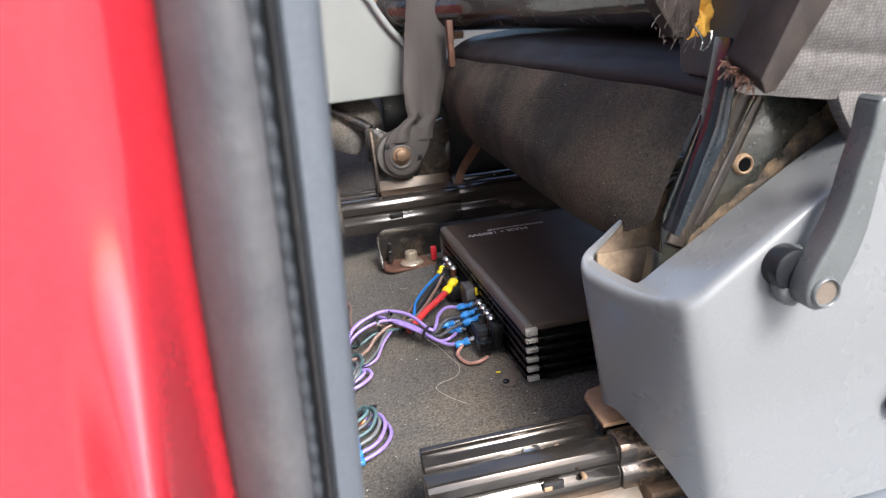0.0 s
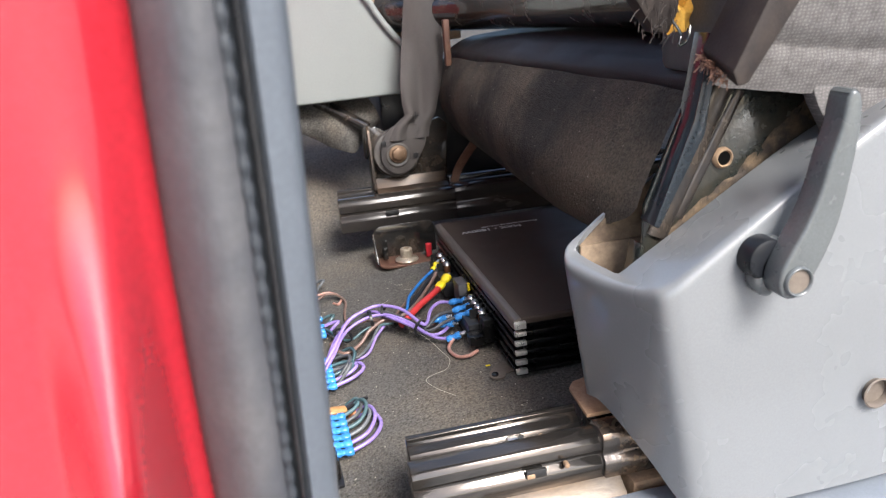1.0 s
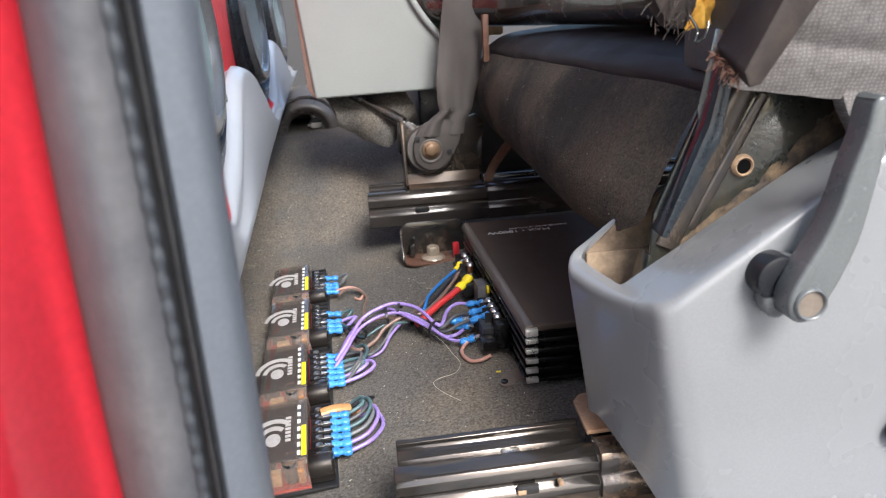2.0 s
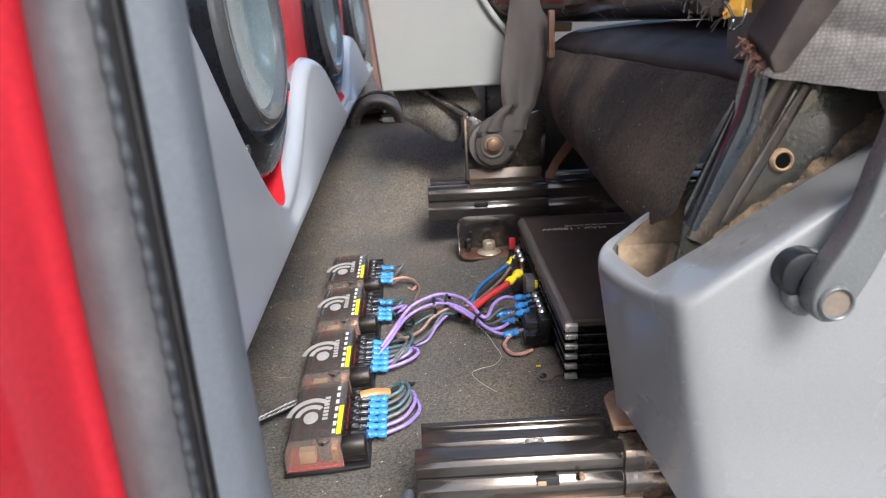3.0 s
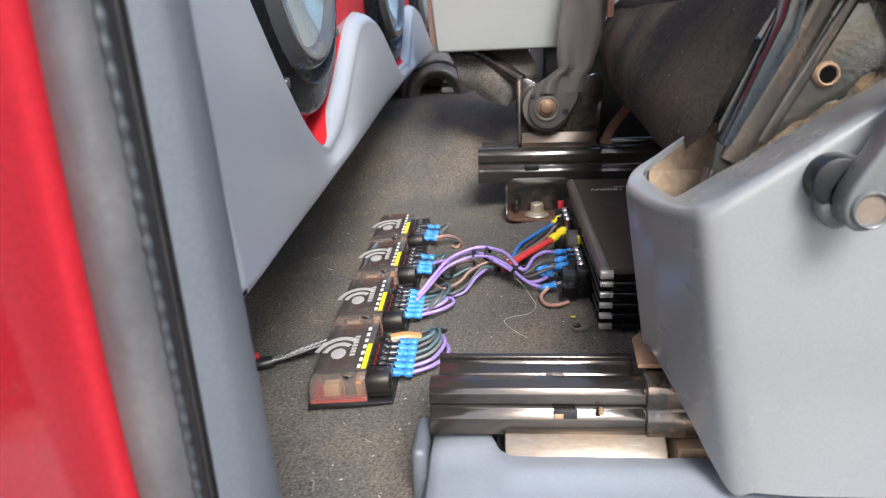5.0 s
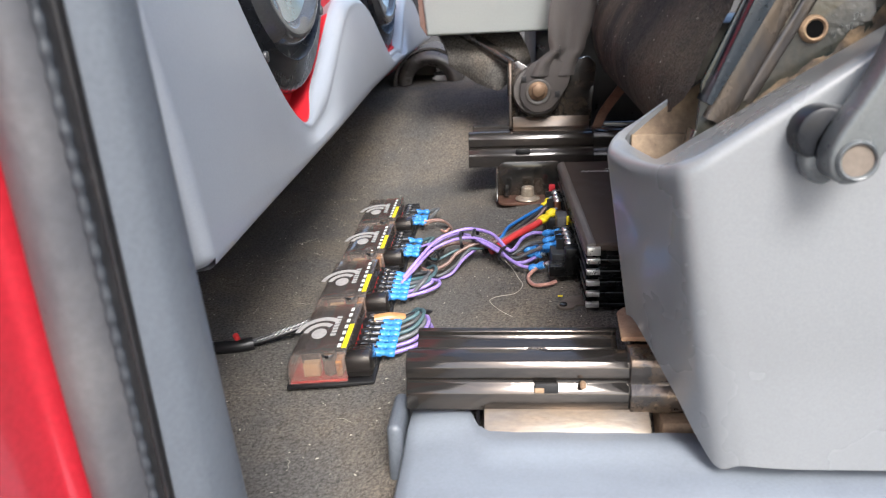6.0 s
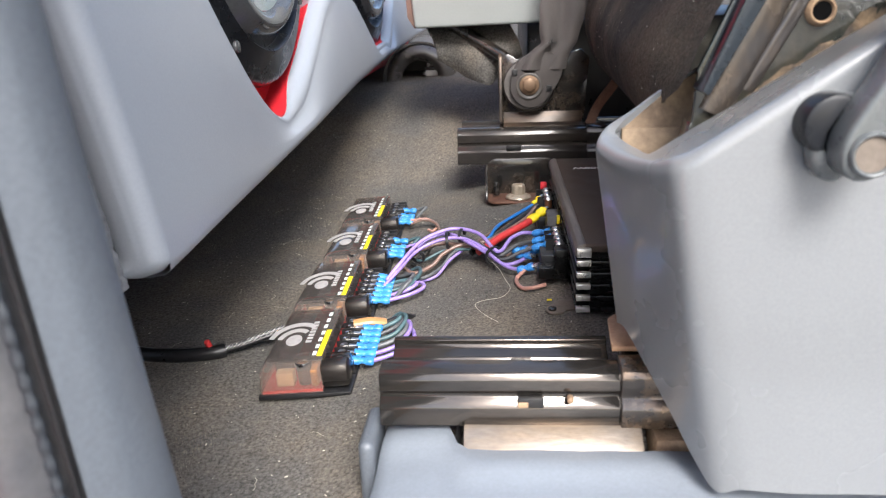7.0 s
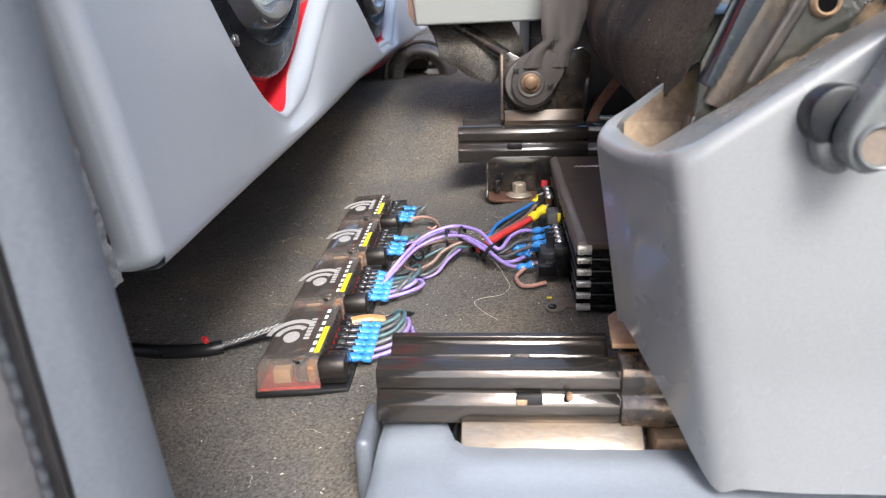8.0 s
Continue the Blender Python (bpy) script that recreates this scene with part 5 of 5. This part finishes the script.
run_wire("violet_wire", M_PURPLE, 0.0019, [(0.124, 0.708, 0.028), (0.136, 0.722, 0.038), (0.152, 0.748, 0.049), (0.176, 0.756, 0.058), (0.198, 0.752, 0.060), (0.218, 0.728, 0.058), (0.230, 0.706, 0.054), (0.242, 0.695, 0.050), (0.252, 0.690, 0.050)])
run_wire("grey_wire", M_GREYWIRE, 0.0020, [(0.127, 0.824, 0.030), (0.140, 0.793, 0.030), (0.149, 0.763, 0.035), (0.168, 0.774, 0.050), (0.193, 0.768, 0.058), (0.217, 0.735, 0.058), (0.233, 0.715, 0.055), (0.250, 0.725, 0.062), (0.265, 0.714, 0.068)])
run_wire("grey_wire", M_GREYWIRE, 0.0018, [(0.140, 0.743, 0.028), (0.159, 0.723, 0.030), (0.176, 0.739, 0.035), (0.187, 0.751, 0.045), (0.204, 0.763, 0.050), (0.222, 0.735, 0.052), (0.236, 0.712, 0.052), (0.252, 0.708, 0.060), (0.264, 0.703, 0.066)])
run_wire("brown_wire", M_BROWNWIRE, 0.0022, [(0.138, 0.751, 0.030), (0.150, 0.737, 0.030), (0.167, 0.745, 0.035), (0.178, 0.751, 0.045), (0.196, 0.758, 0.052), (0.219, 0.757, 0.055), (0.237, 0.776, 0.058), (0.259, 0.815, 0.060), (0.272, 0.829, 0.070)])
run_wire("brown_wire", M_BROWNWIRE, 0.0022, [(0.135, 0.765, 0.030), (0.154, 0.761, 0.045), (0.174, 0.768, 0.050), (0.199, 0.760, 0.050), (0.222, 0.744, 0.050), (0.242, 0.735, 0.048), (0.258, 0.728, 0.055)])
run_wire("violet_wire", M_PURPLE, 0.0016, [(0.142, 0.757, 0.026), (0.156, 0.728, 0.026), (0.172, 0.728, 0.030), (0.184, 0.744, 0.040), (0.196, 0.757, 0.046)])
run_wire("teal_wire", M_TEALWIRE, 0.0016, [(0.128, 0.812, 0.030), (0.137, 0.795, 0.033), (0.145, 0.770, 0.034), (0.158, 0.752, 0.038), (0.178, 0.757, 0.046), (0.205, 0.752, 0.049)])
run_wire("brown_wire", M_BROWNWIRE, 0.0017, [(0.130, 0.884, 0.036), (0.142, 0.896, 0.038), (0.156, 0.893, 0.036), (0.164, 0.876, 0.032), (0.160, 0.850, 0.030), (0.158, 0.815, 0.030), (0.160, 0.785, 0.040), (0.170, 0.772, 0.048)])
run_wire("pink_wire", M_PINK, 0.0017, [(0.128, 0.900, 0.036), (0.146, 0.906, 0.036), (0.160, 0.895, 0.032), (0.156, 0.880, 0.029), (0.150, 0.888, 0.028)])
run_wire("blue_wire", M_BLUEWIRE, 0.0020, [(0.212, 0.752, 0.052), (0.223, 0.766, 0.056), (0.231, 0.791, 0.060), (0.250, 0.822, 0.063), (0.268, 0.838, 0.069), (0.278, 0.842, 0.074)])
run_wire("red_cable", M_REDWIRE, 0.0040, [(0.212, 0.745, 0.048), (0.222, 0.753, 0.052), (0.237, 0.766, 0.058), (0.255, 0.778, 0.064), (0.266, 0.786, 0.068)])
run_wire("black_cable", M_BLACKWIRE, 0.0038, [(0.205, 0.756, 0.044), (0.222, 0.770, 0.048), (0.240, 0.795, 0.054), (0.260, 0.822, 0.062), (0.278, 0.836, 0.072)])
run_wire("tan_wire", M_BROWNWIRE, 0.0016, [(0.205, 0.760, 0.050), (0.220, 0.782, 0.053), (0.236, 0.806, 0.056), (0.258, 0.834, 0.064)])
run_wire("pink_wire", M_PINK, 0.0020, [(0.256, 0.684, 0.052), (0.248, 0.675, 0.046), (0.252, 0.655, 0.046), (0.262, 0.647, 0.049), (0.272, 0.652, 0.050)])
for a, b in (((0.266, 0.734, 0.070), (0.280, 0.722, 0.0755)), ((0.265, 0.716, 0.068), (0.280, 0.707, 0.0745)), ((0.264, 0.702, 0.066), (0.280, 0.694, 0.0735)), ((0.264, 0.713, 0.0605), (0.279, 0.697, 0.067)),
             ((0.246, 0.729, 0.055), (0.259, 0.724, 0.058)), ((0.249, 0.716, 0.055), (0.262, 0.708, 0.057)), ((0.2495, 0.687, 0.050), (0.263, 0.684, 0.055))):
    crimp(loom, a, b, 0.0042)
crimp(loom, (0.264, 0.784, 0.068), (0.279, 0.800, 0.074), 0.0050, M_YELLOW)
crimp(loom, (0.270, 0.838, 0.070), (0.277, 0.846, 0.075), 0.0036, M_YELLOW)


def tie(parent, c, d, r):
    c, d = Vector(c), Vector(d).normalized()
    q = d.to_track_quat('Z', 'Y')
    pts = [c + q @ Vector((r * math.cos(a), 0.8 * r * math.sin(a), 0)) for a in [2 * math.pi * k / 20 for k in range(21)]]
    t = part("cable_tie", sweep(pts, [(-0.0006, -0.0014), (0.0006, -0.0014), (0.0006, 0.0014), (-0.0006, 0.0014)], up=d, steps=1), M_BLACK, parent, "black cable tie")
    h = c + q @ Vector((r, 0.2 * r, 0))
    part("tie_head", box(h.x - 0.002, h.x + 0.002, h.y - 0.002, h.y + 0.002, h.z - 0.002, h.z + 0.0025, 0.0006), M_BLACK, parent, "small tie head")


tie(loom, (0.182, 0.762, 0.055), (1, 0.0, 0.1), 0.0115)
tie(loom, (0.228, 0.713, 0.056), (0.6, -0.7, 0), 0.0095)
tie(loom, (0.150, 0.755, 0.043), (0.6, 0.7, 0.3), 0.0110)
tie(loom, (0.196, 0.762, 0.060), (1, -0.3, 0), 0.0085)


def jumpers(index, slots, label):
    """Short loops from the screw terminals of one crossover."""
    th = thing("jumper_wires", (0.15, SPOTS[index][1] + 0.06, floor_z(0.15, SPOTS[index][1])), label, "wiring", "jumper wires at the crossovers")
    rnd = random.Random(index + 5)
    for slot, ma, out, dy, dz in slots:
        y, dy = 0.0324 + 0.0112 * slot, dy * 0.75
        p0 = POSES[index] @ Vector((0.0670, y, 0.0120))
        p1 = POSES[index] @ Vector((0.0835, y + rnd.uniform(-0.0015, 0.0015), 0.0098))
        crimp(th, p1, p0, 0.0041)
        if out:
            mid = p1 + Vector((out * 0.5, dy * 0.12, 0.004))
            out *= 0.82
            top = p1 + Vector((out, dy * 0.45, 0.006 + dz))
            back = p1 + Vector((out * 0.82, dy * 0.85, 0.005 + dz))
            end = p1 + Vector((out * 0.15, dy * 1.05, -0.004))
            part("loop_wire", wire([p1 - Vector((0.002, 0, 0)), mid, top, back, end], 0.0019), ma, th, smooth=80)
    return th


jumpers(0, [(0, M_PURPLE, 0.034, 0.075, 0.0), (1, M_PURPLE, 0.030, 0.066, 0.004), (2, M_GREYWIRE, 0.026, 0.060, 0.002), (3, M_TEALWIRE, 0.024, 0.050, 0.004), (4, M_GREYWIRE, 0.020, 0.044, 0.0), (5, M_TEALWIRE, 0.018, 0.030, 0.0)], "violet and grey jumper loops with blue crimp ends")
jumpers(1, [(0, M_PURPLE, 0.036, 0.050, 0.0), (1, M_PURPLE, 0.028, 0.022, 0.002), (2, M_TEALWIRE, 0.030, 0.060, 0.004), (3, M_GREYWIRE, 0.022, -0.030, 0.004), (4, M_TEALWIRE, 0.026, -0.04, 0.002), (5, M_GREYWIRE, 0.024, -0.05, 0.003)], "violet and teal jumper loops with blue crimp ends")
jumpers(2, [(0, None, 0, 0, 0), (1, None, 0, 0, 0), (2, M_PURPLE, 0.020, -0.016, 0.0), (4, M_TEALWIRE, 0.016, -0.02, 0.0)], "blue crimp ends on a crossover")
jumpers(3, [(0, None, 0, 0, 0), (1, None, 0, 0, 0), (2, None, 0, 0, 0), (4, M_GREYWIRE, 0.016, -0.02, 0.0)], "blue crimp ends with brown wires")
spare = thing("taped_splice", (0.125, 0.63, 0.01), "small splice wrapped in tan tape beside the crossovers", "splice")
part("tape", sweep([(0.110, 0.626, 0.026), (0.124, 0.629, 0.027), (0.136, 0.633, 0.024)], [(p[0] * 1.3, p[1] * 0.8) for p in ring(0.0042, 10)]), M_TAPE, spare, "tan tape")
part("foil", grid(lambda u, v: (0.138 + 0.018 * u, 0.622 + 0.014 * v + 0.003 * u, 0.020 + 0.006 * math.sin(u * 3) * math.sin(v * 4)), 8, 8), M_COPPER, spare, "crumpled copper foil")
part("dark_wire", wire([(0.136, 0.633, 0.024), (0.150, 0.641, 0.026), (0.160, 0.652, 0.020), (0.156, 0.664, 0.014)], 0.0022), M_BLACKWIRE, spare, "black wire end")

feed = thing("speaker_cable", (0.0, 0.61, 0.005), "black jacketed speaker cable with clear ends on the carpet", "cable")
for off in (-0.0045, 0.0035):
    run = spline([(0.054, 0.630 + off, 0.022), (0.036, 0.622 + off, 0.018), (0.014, 0.612 + off * 0.7, 0.013), (0.000, 0.606 + off * 0.3, 0.011)], 20)
    lead = part("clear_lead", wire(run, 0.0024, steps=1), M_BLACKWIRE, feed, "dark lead wound with silvery strands", smooth=80)
    for turn in range(3):
        helix = []
        for i, p in enumerate(run):
            a = i * 0.55 + turn * 2.094
            helix.append(p + Vector((0.3 * math.cos(a), 0.9 * math.cos(a), math.sin(a))) * 0.0023)
        part("strand", wire(helix, 0.00038, seg=5, steps=1), M_STEEL, lead, "silvery strand", smooth=80)
part("jacket", wire([(0.004, 0.607, 0.011), (-0.010, 0.602, 0.010), (-0.040, 0.600, 0.009), (-0.075, 0.606, 0.009), (-0.14, 0.63, 0.01)], 0.0062, seg=12), M_BLACKWIRE, feed, "glossy black jacket")
part("red_end", cyl((-0.0085, 0.605, 0.0140), (-0.0095, 0.602, 0.0215), 0.0026, 12, bevel=0.0006), M_REDWIRE, feed, "small red wire end")

# ---- bits on the carpet ----
solid("stray_hair", wire([(0.226, 0.712, 0.050), (0.233, 0.690, 0.050), (0.238, 0.665, 0.050), (0.242, 0.646, 0.049), (0.235, 0.632, 0.047), (0.220, 0.627, 0.046), (0.213, 0.620, 0.045), (0.220, 0.602, 0.045), (0.232, 0.583, 0.046)], 0.00022, seg=4), M_LINT, "pale stray hair on the carpet", "hair")
solid("yellow_scrap", box(0.2715, 0.2755, 0.622, 0.6235, 0.0475, 0.0485), M_YELLOW, "tiny yellow plastic scrap on the carpet", "scrap")
lint = bmesh.new()
rnd = random.Random(4)
for k in range(800):
    x, y = rnd.uniform(-0.1, 0.34), rnd.uniform(0.36, 1.3)
    z = floor_z(x, y) + 0.001
    s = rnd.choice((0.0002, 0.00025, 0.0003, 0.00045))
    a = rnd.uniform(0, 6.28)
    l = s * rnd.uniform(1, 3)
    dx, dy = math.cos(a), math.sin(a)
    q = [lint.verts.new((x + dx * l * i - dy * s * j, y + dy * l * i + dx * s * j, z + h)) for i, j, h in ((-1, -1, 0), (1, -1, 0), (1, 1, 0), (-1, 1, 0), (0, 0, s * 1.6))]
    for i in range(4):
        lint.faces.new((q[i], q[(i + 1) % 4], q[4]))
for k in range(80):
    x, y, z = section_at(0, rnd.uniform(0.03, 0.95), rnd.uniform(0.45, 0.98))
    s = rnd.choice((0.0002, 0.0003, 0.0004))
    q = [lint.verts.new((x - 0.0022 + dx * s, y + dy * s, z + 0.0012 + dz * s)) for dx, dy, dz in ((0, -1, -1), (0, 1, -1), (0.3, 0, 1), (-1, 0, 0))]
    for a, b, c in ((0, 1, 3), (1, 2, 3), (2, 0, 3)):
        lint.faces.new((q[a], q[b], q[c]))
for k in range(60):
    x, y, a = rnd.uniform(-0.08, 0.30), 0.36 + 0.9 * rnd.random() ** 1.4, rnd.uniform(0, 6.28)
    pts = []
    for i in range(5):
        pts.append(Vector((x, y, floor_z(x, y) + 0.0018)))
        x, y, a = x + 0.0035 * math.cos(a), y + 0.0035 * math.sin(a), a + rnd.uniform(-0.9, 0.9)
    lint = wire(pts, 0.00014, bm=lint, seg=3, steps=3)
solid("lint", lint, M_LINT, "scattered pale lint and crumbs on carpet and felt", "lint", kind="stuff")

# short pile standing on the carpet
rng = np.random.default_rng(3)
N = 170000
px, py = rng.uniform(-0.12, 0.34, N), 0.33 + 0.95 * rng.uniform(0, 1, N) ** 1.35
pz = np.array([floor_z(a, b) for a, b in zip(px, py)])
ang, tilt, tall = rng.uniform(0, 6.283, N), rng.uniform(-0.0012, 0.0012, (N, 2)), rng.uniform(0.0008, 0.0022, N)
dx, dy = np.cos(ang) * 0.00022, np.sin(ang) * 0.00022
verts = np.empty((N, 3, 3))
verts[:, 0] = np.stack([px - dx, py - dy, pz - 0.001], 1)
verts[:, 1] = np.stack([px + dx, py + dy, pz - 0.001], 1)
verts[:, 2] = np.stack([px + tilt[:, 0], py + tilt[:, 1], pz + tall], 1)
me = bpy.data.meshes.new("carpet_pile")
me.from_pydata(verts.reshape(-1, 3), [], np.arange(3 * N).reshape(-1, 3))
me.materials.append(M_PILE)
tagged(new("carpet_pile", me), "short worn charcoal pile of the carpet", "carpet pile", kind="stuff")
